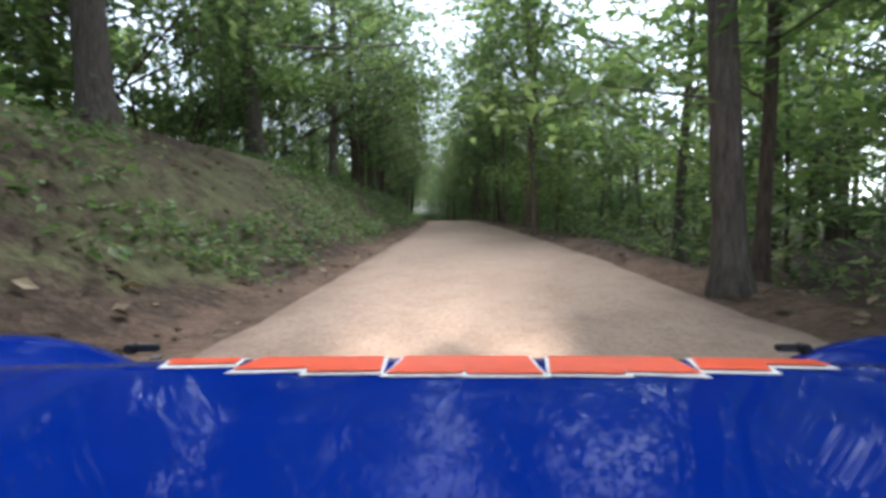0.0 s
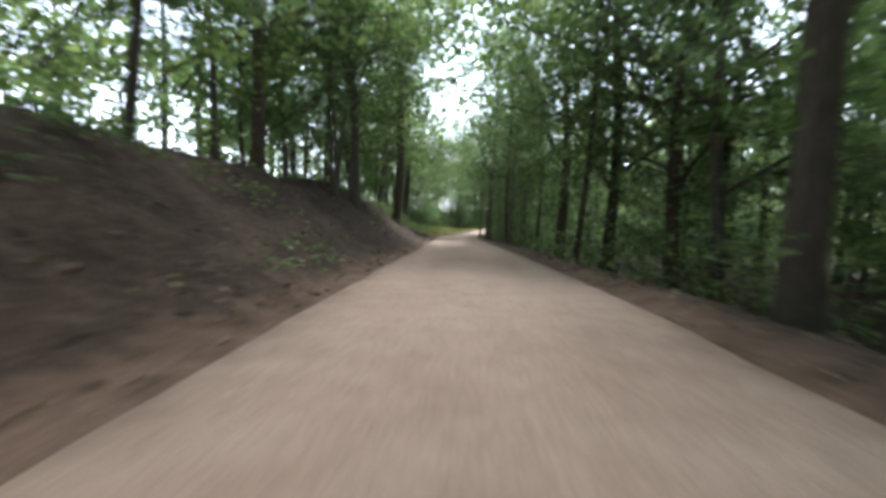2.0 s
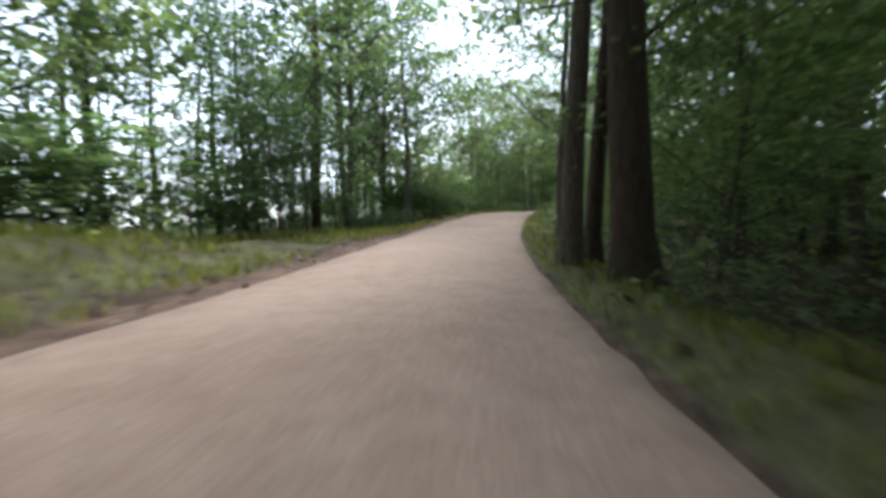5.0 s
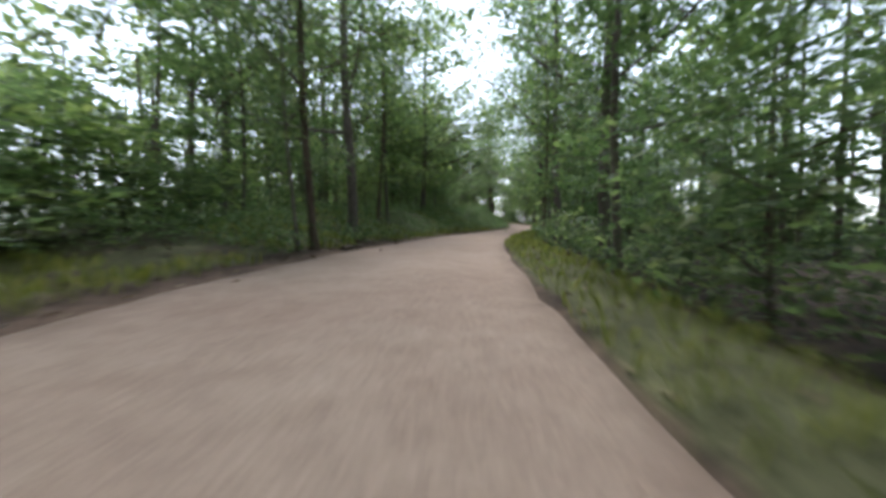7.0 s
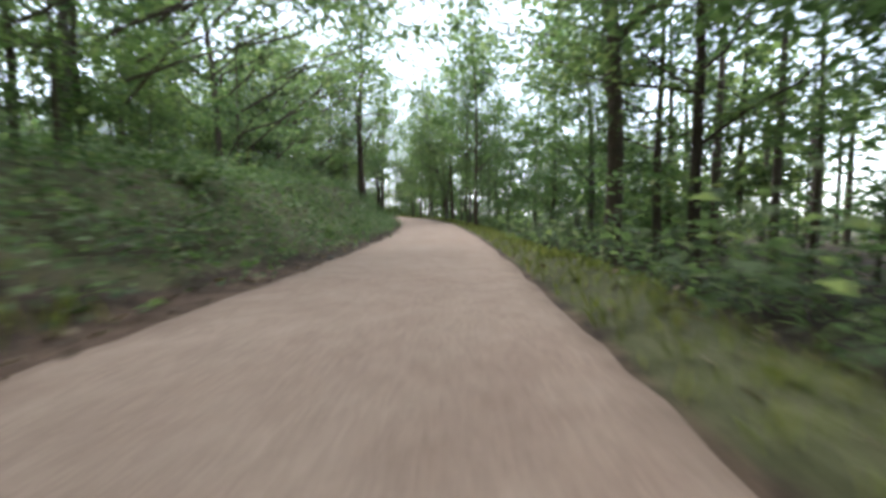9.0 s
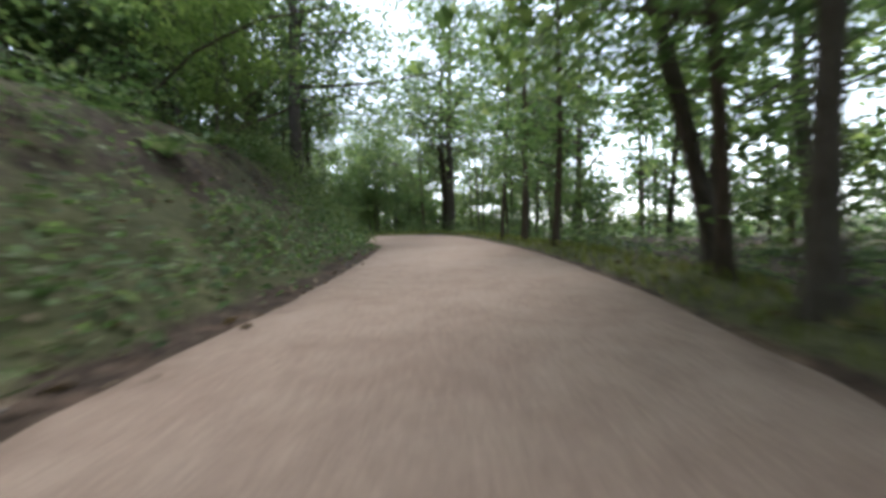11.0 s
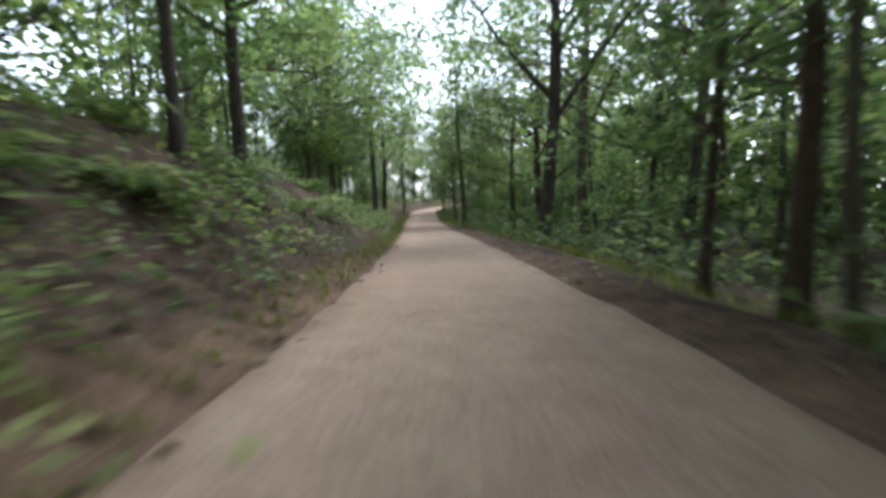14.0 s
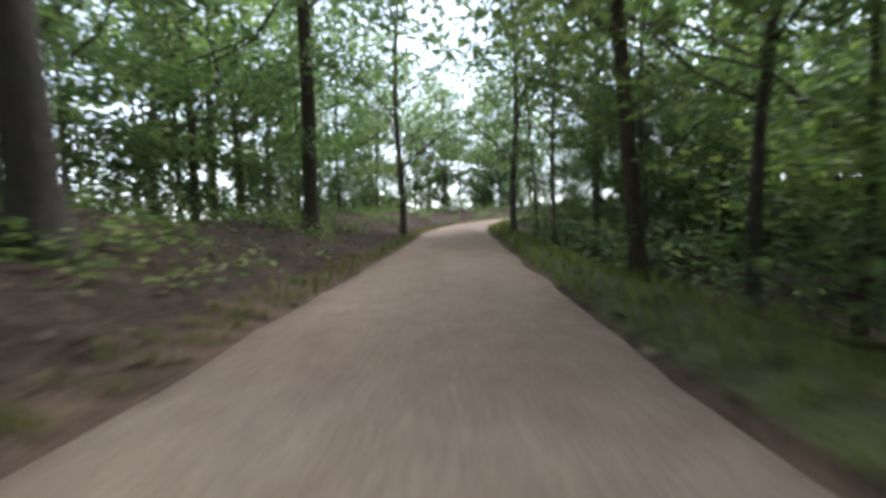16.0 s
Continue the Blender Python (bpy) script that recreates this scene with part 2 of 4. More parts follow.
def make_forest_floor():
    m, nt, out = material("forest_floor")
    at = where(nt)
    veg = nt.nodes.new("ShaderNodeAttribute")
    veg.attribute_name = "grass"
    big = noise_tex(nt, at, 0.45, 4, 0.65)
    mid = noise_tex(nt, at, 2.6, 5, 0.7)
    fine = noise_tex(nt, at, 22.0, 4, 0.75)
    litter = node(nt, "ShaderNodeTexVoronoi", Scale=14.0)
    nt.links.new(at, litter.inputs["Vector"])
    brown = ramp(nt, fine, [(0.25, (0.017, 0.011, 0.008)), (0.5, (0.048, 0.031, 0.023)), (0.75, (0.10, 0.067, 0.049))])
    leafy = ramp(nt, litter.outputs["Color"], [(0.0, (0.028, 0.02, 0.015)), (0.5, (0.064, 0.046, 0.034)), (1.0, (0.13, 0.10, 0.075))])
    brown = mix(nt, 0.5, brown, leafy)
    green = ramp(nt, fine, [(0.2, (0.055, 0.060, 0.026)), (0.55, (0.12, 0.13, 0.056)), (0.85, (0.205, 0.21, 0.10))])
    green = mix(nt, 0.35, green, leafy)
    amount = nt.nodes.new("ShaderNodeMath")
    amount.operation = "ADD"
    nt.links.new(veg.outputs["Fac"], amount.inputs[0])
    nt.links.new(mix(nt, 0.5, big, mid), amount.inputs[1])
    colour = mix(nt, ramp(nt, amount.outputs[0], [(0.60, (0, 0, 0)), (0.72, (1, 1, 1))]), brown, green)
    bare = nt.nodes.new("ShaderNodeAttribute")
    bare.attribute_name = "soil"
    spill = nt.nodes.new("ShaderNodeMath")
    spill.operation = "ADD"
    nt.links.new(bare.outputs["Fac"], spill.inputs[0])
    nt.links.new(mid, spill.inputs[1])
    tan = ramp(nt, fine, [(0.25, (0.075, 0.046, 0.033)), (0.75, (0.225, 0.15, 0.11))])
    colour = mix(nt, ramp(nt, spill.outputs[0], [(0.74, (0, 0, 0)), (1.02, (0.85, 0.85, 0.85))]), colour, tan)
    blotch = noise_tex(nt, at, 1.1, 6, 0.75)
    colour = mix(nt, 1.0, colour, ramp(nt, blotch, [(0.32, (0.55, 0.53, 0.5)), (0.5, (1.0, 1.0, 1.0)), (0.68, (1.45, 1.4, 1.35))]), "MULTIPLY")
    principled(nt, out, colour, 0.95, bump(nt, mix(nt, 0.5, fine, litter.outputs["Distance"]), 0.8, 0.05), spec=0.15)
    return m


def make_bark(name, dark, light):
    m, nt, out = material(name)
    tc = nt.nodes.new("ShaderNodeTexCoord")
    mp = nt.nodes.new("ShaderNodeMapping")
    mp.inputs["Scale"].default_value = (1, 1, 0.16)
    nt.links.new(tc.outputs["Object"], mp.inputs["Vector"])
    grain = noise_tex(nt, mp.outputs[0], 22.0, 6, 0.75)
    patch = noise_tex(nt, tc.outputs["Object"], 1.4, 3)
    rnd = nt.nodes.new("ShaderNodeObjectInfo").outputs["Random"]
    base = ramp(nt, grain, [(0.3, dark), (0.7, light)])
    moss = ramp(nt, patch, [(0.52, (0, 0, 0)), (0.72, (0.55, 0.55, 0.55))])
    base = mix(nt, moss, base, (0.075, 0.085, 0.055))
    tint = ramp(nt, rnd, [(0.0, (0.65, 0.62, 0.6)), (1.0, (1.25, 1.2, 1.15))])
    principled(nt, out, mix(nt, 1.0, base, tint, "MULTIPLY"), 0.92, bump(nt, grain, 0.9, 0.03), spec=0.2)
    return m


def make_leaf(name, stops, clear=0.4):
    m, nt, out = material(name)
    isl = nt.nodes.new("ShaderNodeNewGeometry").outputs["Random Per Island"]
    rnd = nt.nodes.new("ShaderNodeObjectInfo").outputs["Random"]
    col = ramp(nt, isl, stops)
    tint = ramp(nt, rnd, [(0.0, (0.72, 0.8, 0.75)), (0.5, (1.0, 1.0, 1.0)), (1.0, (1.3, 1.18, 0.9))])
    col = mix(nt, 1.0, col, tint, "MULTIPLY")
    p = principled(nt, out, col, 0.6, spec=0.18)
    t = nt.nodes.new("ShaderNodeBsdfTranslucent")
    nt.links.new(mix(nt, 1.0, col, (1.3, 1.4, 0.95), "MULTIPLY"), t.inputs["Color"])
    mx = nt.nodes.new("ShaderNodeMixShader")
    mx.inputs[0].default_value = clear
    nt.links.new(p.outputs[0], mx.inputs[1])
    nt.links.new(t.outputs[0], mx.inputs[2])
    nt.links.new(mx.outputs[0], out.inputs[0])
    return m


GRAVEL = make_gravel()
FLOOR = make_forest_floor()
BARK_GREY = make_bark("grey_bark", (0.042, 0.035, 0.030), (0.185, 0.16, 0.14))
BARK_BROWN = make_bark("brown_bark", (0.036, 0.027, 0.021), (0.145, 0.112, 0.09))
LEAF = make_leaf("broad_leaf", [(0.0, (0.052, 0.076, 0.044)), (0.45, (0.105, 0.150, 0.076)), (0.8, (0.164, 0.216, 0.103)), (1.0, (0.243, 0.282, 0.142))], 0.54)
LEAF_YOUNG = make_leaf("young_leaf", [(0.0, (0.066, 0.106, 0.046)), (0.5, (0.130, 0.197, 0.082)), (1.0, (0.243, 0.314, 0.132))], 0.5)
HERB = make_leaf("herb_leaf", [(0.0, (0.056, 0.092, 0.039)), (0.5, (0.132, 0.197, 0.075)), (0.85, (0.222, 0.290, 0.120)), (1.0, (0.292, 0.290, 0.189))], 0.35)
PALE = make_leaf("pale_leaf", [(0.0, (0.10, 0.14, 0.06)), (0.5, (0.17, 0.225, 0.10)), (1.0, (0.26, 0.30, 0.16))], 0.3)
GRASS = make_leaf("grass_blade", [(0.0, (0.086, 0.103, 0.029)), (0.5, (0.172, 0.201, 0.057)), (1.0, (0.299, 0.299, 0.115))], 0.35)
LITTER = make_leaf("dry_leaf", [(0.0, (0.07, 0.045, 0.03)), (0.5, (0.16, 0.105, 0.065)), (1.0, (0.30, 0.22, 0.14))], 0.1)
STONE = plain("grey_stone", (0.16, 0.145, 0.13), 0.9, vary=0.35)

# ---------- mesh helpers ----------
rng = np.random.default_rng(7)


def quads_mesh(name, verts, quads, mat, shade=False, sides=4):
    """A mesh from arrays of corners and of faces with that many sides."""
    me = bpy.data.meshes.new(name)
    nv, nq = len(verts), len(quads)
    me.vertices.add(nv)
    me.vertices.foreach_set("co", np.asarray(verts, np.float32).ravel())
    me.loops.add(nq * sides)
    me.loops.foreach_set("vertex_index", np.asarray(quads, np.int32).ravel())
    me.polygons.add(nq)
    me.polygons.foreach_set("loop_start", np.arange(0, nq * sides, sides, dtype=np.int32))
    me.polygons.foreach_set("use_smooth", np.full(nq, shade))
    me.materials.append(mat)
    me.update(calc_edges=True)
    return me


def tubes(lines, sides):
    """Corners and faces of tapered tubes along lines of (point, radius)."""
    verts, quads = [], []
    for line in lines:
        pts = np.array([p for p, _ in line], float)
        rad = [r for _, r in line]
        way = np.gradient(pts, axis=0)
        start = len(verts)
        for i, (p, w, r) in enumerate(zip(pts, way, rad)):
            w = w / (np.linalg.norm(w) + 1e-9)
            a = np.cross(w, (0.31, 0.95, 0.05))
            a /= np.linalg.norm(a) + 1e-9
            b = np.cross(w, a)
            for k in range(sides):
                th = 2 * math.pi * k / sides
                verts.append(p + r * (math.cos(th) * a + math.sin(th) * b))
            if i:
                o = start + (i - 1) * sides
                for k in range(sides):
                    k2 = (k + 1) % sides
                    quads.append((o + k, o + k2, o + sides + k2, o + sides + k))
    return verts, quads


def leaves(centres, spread, each, size, g, droop=0.25):
    """Pointed, folded leaves round the given centres: corners and faces."""
    n = len(centres) * each
    c = np.repeat(np.asarray(centres, float), each, 0)
    c = c + g.normal(0, 1, (n, 3)) * np.asarray(spread)
    yaw = g.uniform(0, 2 * np.pi, n)
    d = np.stack([np.cos(yaw), np.sin(yaw), g.normal(-droop, 0.35, n)], 1)
    d /= np.linalg.norm(d, axis=1)[:, None]
    side = np.cross(d, np.stack([g.normal(0, 0.45, n), g.normal(0, 0.45, n), np.ones(n)], 1))
    side /= np.linalg.norm(side, axis=1)[:, None]
    up = np.cross(side, d)
    ln = size * g.uniform(0.65, 1.3, n)[:, None]
    wd = ln * g.uniform(0.26, 0.36, n)[:, None]
    mid = c + d * ln * 0.45 + up * ln * 0.08
    v = np.stack([c, mid + side * wd, c + d * ln, mid - side * wd], 1).reshape(-1, 3)
    q = np.arange(n * 4).reshape(-1, 4)
    return v, q


def sprays(centres, spread, each, size, g, droop=0.25):
    """Simpler pointed leaves, one triangle each, for crowns and far growth."""
    v, _ = leaves(centres, spread, each, size, g, droop)
    v = v.reshape(-1, 4, 3)
    wide = (v[:, 1] - v[:, 3]) * 0.5
    v = np.stack([v[:, 0] + wide, v[:, 2], v[:, 0] - wide], 1).reshape(-1, 3)
    return v, np.arange(len(v)).reshape(-1, 3)


def part(name, mesh, parent, label=""):
    ob = new(name, mesh)
    ob.parent = parent
    if label:
        ob["label"] = label
    return ob


# ---------- the lie of the land ----------
SF = np.arange(-56.0, 419.6, 0.5)


def spline(values):
    """Smooth values along the road from one value every fourteen metres."""
    v = np.asarray(values, float)
    i = np.clip(((SF + 56) // 14).astype(int), 0, len(v) - 2)
    f = (SF + 56) / 14 - i
    a, b, c, d = v[np.clip(i - 1, 0, None)], v[i], v[i + 1], v[np.clip(i + 2, None, len(v) - 1)]
    return b + 0.5 * f * (c - a + f * (2 * a - 5 * b + 4 * c - d + f * (3 * (b - c) + d - a)))


RX, RY, RZ = (spline([p[k] for p in CENTRE]) for k in range(3))
WIDE_LEFT, WIDE_RIGHT = spline(LEFT_WIDTH), spline(RIGHT_WIDTH)
BANK, DROP = spline(BANK_HEIGHT), spline(FALL)
TX, TY = np.gradient(RX), np.gradient(RY)
TL = np.hypot(TX, TY)
TX, TY = TX / TL, TY / TL


def tilt(s, u):
    """How much the banked left bend lifts its outer side and lowers its inner one."""
    return 0.065 * smooth((s - 258) / 12) * smooth((302 - s) / 12) * min(max(u, -2.2), 2.7)


def smooth(a):
    a = min(max(a, 0.0), 1.0)
    return a * a * (3 - 2 * a)


def index(s):
    return min(max(int(round((s + 56) * 2)), 0), len(SF) - 1)


def edge(s, side=1):
    """How far the road reaches to the right (1) or to the left (-1) of its middle."""
    return (WIDE_RIGHT if side > 0 else WIDE_LEFT)[index(s)]


def spot(s, u):
    """Plan place at s metres along the road and u metres to the right of its middle."""
    i = index(s)
    return RX[i] + u * TY[i], RY[i] - u * TX[i]


def height(s, u):
    """Height of the ground there."""
    i = index(s)
    x, y = RX[i] + u * TY[i], RY[i] - u * TX[i]
    v = abs(u) - edge(s, u)
    if v < -0.3:
        return RZ[i] - 0.06 + tilt(s, u)
    z = RZ[i] - 0.06 + 0.06 * smooth((v + 0.3) / 0.35) + tilt(s, u)
    if v <= 0:
        return z
    rough = 0.10 * noise.noise((x * 0.9, y * 0.9, 0.0)) + 0.30 * noise.noise((x * 0.21, y * 0.21, 3.0)) * min(1.0, v / 4)
    if u > 0:
        z += 0.10 * smooth(v / 0.5) * smooth((2.0 - v) / 1.2) - DROP[i] * smooth((v - 0.45) / 4.5) - 0.02 * max(0.0, v - 12)
    else:
        z += BANK[i] * smooth((v - 0.05) / 4.2) - 0.05 * max(0.0, v - 6)
        rough += (0.20 * noise.noise((x * 0.55, y * 0.55, 7.0)) + 0.07 * noise.noise((x * 1.9, y * 1.9, 1.0))) * min(1.0, v / 1.5)
    return z + rough * min(1.0, v / 0.7)


def nearest(x, y):
    i = int(np.argmin((RX - x) ** 2 + (RY - y) ** 2))
    return SF[i], (x - RX[i]) * TY[i] - (y - RY[i]) * TX[i]


# ---------- ground and road ----------
def green_amount(s, u):
    """How grassy the ground is, 0 to 1."""
    i = index(s)
    v = abs(u) - edge(s, u)
    if u > 0:
        away = 0.85 * smooth((s - 290) / 8) * smooth((340 - s) / 10)
        strip = smooth((v - away + 0.08) / 0.2) * smooth((1.6 + 0.3 * away - v) / 0.7)
        here = smooth((s - 96) / 16)
        return 0.30 * strip * here
    lush = (0.6 * smooth((s - 165) / 14) + 0.4 * smooth((s - 205) / 16)) * smooth((308 - s) / 25)
    first = smooth((52 - s) / 20) * smooth((s + 28) / 14)
    close = smooth((s - 206) / 8) * smooth((268 - s) / 8)
    flat = smooth((s - 98) / 12) * smooth((195 - s) / 14)
    if 224 < s < 256:
        lush *= 1 - 0.6 * smooth((v - 1.4) / 0.8)
    return 0.34 * max(lush, 0.5 * first, 0.55 * flat) * smooth((v - 0.5 + 0.4 * close) / 0.6)


def build_ground():
    out = [-0.4, 0.0, 0.2, 0.45, 0.75, 1.1, 1.5, 1.9, 2.3, 2.7, 3.2, 3.7, 4.2, 4.8, 5.4, 6.1, 6.8, 7.6, 8.6, 9.6, 10.8, 12, 13.5, 16, 19.5, 24.5, 31, 41, 53, 69.5]
    cols = [(-1, v) for v in out[::-1]] + [(0, 0)] + [(1, v) for v in out]
    ss = np.arange(-56, 419, 0.9)
    verts, veg, soil = [], [], []
    for s in ss:
        for side, v in cols:
            u = side * (edge(s, side) + v)
            x, y = spot(s, u)
            verts.append((x, y, height(s, u) if v < 60 else -9.0))
            away = smooth((v - 12) / 18)
            veg.append((1 - away) * green_amount(s, u) + 0.2 * away)
            sandy = 0.0 if u > 0 else 0.45 * smooth((s - 262) / 10) * smooth((304 - s) / 8) * smooth(v / 0.4) * smooth((5.5 - v) / 2)
            foot = 0.5 if u > 0 else 0.5 - 0.22 * smooth((s - 206) / 8) * smooth((262 - s) / 8)
            soil.append(sandy + foot * smooth((1.35 - v) / 1.3) * (1 - 3 * min(0.33, veg[-1])))
    n = len(cols)
    quads = [(a * n + b, a * n + b + 1, (a + 1) * n + b + 1, (a + 1) * n + b) for a in range(len(ss) - 1) for b in range(n - 1)]
    # the same sheet goes on, lower and flat, to the horizon
    first, ring = len(verts), 40
    for r in (0.0, 150.0, 700.0, 2500.0):
        for k in range(ring):
            verts.append((30 + r * math.cos(2 * math.pi * k / ring), 160 + r * math.sin(2 * math.pi * k / ring), -7.0 - r * 0.002))
            veg.append(0.2)
            soil.append(0.0)
    for a in range(3):
        for k in range(ring):
            o, k2 = first + a * ring, (k + 1) % ring
            quads.append((o + k, o + ring + k, o + ring + k2, o + k2))
    me = quads_mesh("ground", verts, quads, FLOOR, True)
    at = me.attributes.new("grass", "FLOAT", "POINT")
    at.data.foreach_set("value", np.array(veg, np.float32))
    at = me.attributes.new("soil", "FLOAT", "POINT")
    at.data.foreach_set("value", np.array(soil, np.float32))
    return tagged(new("ground", me), "leaf-strewn forest floor rising to a bank beside the road", "forest floor", kind="structure")


def build_road():
    ss = np.arange(-56, 419, 0.6)
    us = np.linspace(-1, 1, 23)
    verts, across = [], []
    for s in ss:
        i = index(s)
        for k in us:
            x, y = spot(s, 0)
            wob = 0.09 * noise.noise((s * 0.5, 5.0 * np.sign(k), 0.0)) + 0.07 * noise.noise((s * 1.9, 5.0 * np.sign(k), 4.0))
            u = k * (edge(s, k) + wob + 0.1)
            x, y = spot(s, u)
            ruts = -0.025 * (math.exp(-(((abs(u) - 0.8) / 0.28) ** 2)))
            z = RZ[i] + tilt(s, u) + 0.045 * (1 - k * k) + ruts - 0.085 * smooth((abs(k) - 0.9) / 0.1) + 0.012 * noise.noise((x * 1.1, y * 1.1, 0.0))
            verts.append((x, y, z))
            across.append(abs(k))
    n = len(us)
    quads = [(a * n + b, a * n + b + 1, (a + 1) * n + b + 1, (a + 1) * n + b) for a in range(len(ss) - 1) for b in range(n - 1)]
    me = quads_mesh("road", verts, quads, GRAVEL, True)
    at = me.attributes.new("across", "FLOAT", "POINT")
    at.data.foreach_set("value", np.array(across, np.float32))
    return tagged(new("road", me), "tan packed-gravel forest road with soft worn edges", "gravel road", kind="structure")


build_ground()
build_road()


# ---------- trees ----------
def tree_meshes(seed, tall, thick, first_limb, limbs, reach, leaf, per, bark, leafmat, fork=False, low=0, fine=True):
    """Trunk and crown of one broad-leaved tree at the origin."""
    g = np.random.default_rng(seed)
    bend = g.normal(0, 0.012, 2)
    sway = g.uniform(0, 6.28)

    def axis(h):
        return np.array([bend[0] * h + 0.10 * math.sin(h * 0.55 + sway), bend[1] * h + 0.10 * math.cos(h * 0.47 + sway), h])

    r0 = thick / 2
    hs = [-0.4, 0.0, 0.25, 0.7, 1.5, 2.6, 4.0, 5.6, 7.4, 9.4, 11.6, 14, 17, 20, 24]
    hs = [h for h in hs if h < tall] + [tall]
    trunk = [(axis(max(h, 0)) + (0, 0, min(h, 0)), r0 * (1.55 if h < 0.1 else 1.22 if h < 0.4 else 1.0) * max(0.12, (1 - h / tall) ** 0.75 if h > 0 else 1)) for h in hs]
    lines, centres = [trunk], []
    for k in range(limbs):
        f = (k + g.uniform(0, 0.9)) / limbs
        h = first_limb + (tall - first_limb - 0.6) * f
        th = k * 2.4 + g.uniform(-0.5, 0.5)
        ln = reach * (1 - 0.55 * f) * g.uniform(0.7, 1.2)
        rise = g.uniform(0.25, 0.8) if not fork else g.uniform(0.7, 1.4)
        base = axis(h)
        rad = max(0.014, r0 * (0.5 if fork else 0.36) * (1 - f * 0.6))
        way = np.array([math.cos(th), math.sin(th), rise])
        way /= np.linalg.norm(way)
        pts, p = [], base.copy()
        for j in range(5):
            pts.append((p.copy(), rad * (1 - j * 0.2) + 0.006))
            way = way + g.normal(0, 0.12, 3) + (0, 0, 0.04)
            way /= np.linalg.norm(way)
            p = p + way * ln / 4
        lines.append(pts)
        for j in (1, 2, 3, 4):
            for _ in range(2 if j > 1 else 1):
                tip = pts[j][0] + g.normal(0, 1, 3) * (0.5, 0.5, 0.3) * (0.5 + ln / 6)
                centres.append(tip)
                if fine and g.uniform() < 0.35:
                    lines.append([(pts[j][0], rad * 0.3 + 0.004), ((pts[j][0] + tip) / 2 + g.normal(0, 0.08, 3), rad * 0.2 + 0.003), (tip, 0.004)])
    for _ in range(low):
        h = g.uniform(1.8, first_limb + 1)
        th = g.uniform(0, 6.28)
        ln = g.uniform(0.8, 2.2)
        tip = axis(h) + np.array([math.cos(th), math.sin(th), g.uniform(-0.1, 0.4)]) * ln
        lines.append([(axis(h), 0.02), ((axis(h) + tip) / 2 + (0, 0, 0.1), 0.013), (tip, 0.005)])
        centres += [tip, tip * 0.6 + axis(h) * 0.4]
    v, q = tubes(lines[:1], 10 if fine else 7)
    v2, q2 = tubes(lines[1:], 3)
    q += [tuple(i + len(v) for i in f) for f in q2]
    trunk_me = quads_mesh("trunk", v + v2, q, bark, True)
    # small leaves low down, larger sprays up where only the far view reaches
    under = [c for c in centres if c[2] < 8.5 and fine]
    over = [c for c in centres if not (c[2] < 8.5 and fine)]
    lv, lq = sprays(under, (0.42, 0.42, 0.2), int(per * 1.7), leaf * 0.8, g) if under else (np.zeros((0, 3)), np.zeros((0, 3), int))
    if over:
        hv, hq = sprays(over, (0.52, 0.52, 0.27), max(8, int(per * (0.62 if fine else 0.56))), leaf * (1.55 if fine else 1.8), g)
        lq = np.concatenate([lq, hq + len(lv)])
        lv = np.concatenate([lv, hv])
    return trunk_me, quads_mesh("crown", lv, lq, leafmat, False, 3)


def tree_model(name, label, meshes):
    top = new(name)
    tagged(top, label, "tree", "trees of the forest")
    part("trunk", meshes[0], top)
    part("crown", meshes[1], top)
    return top


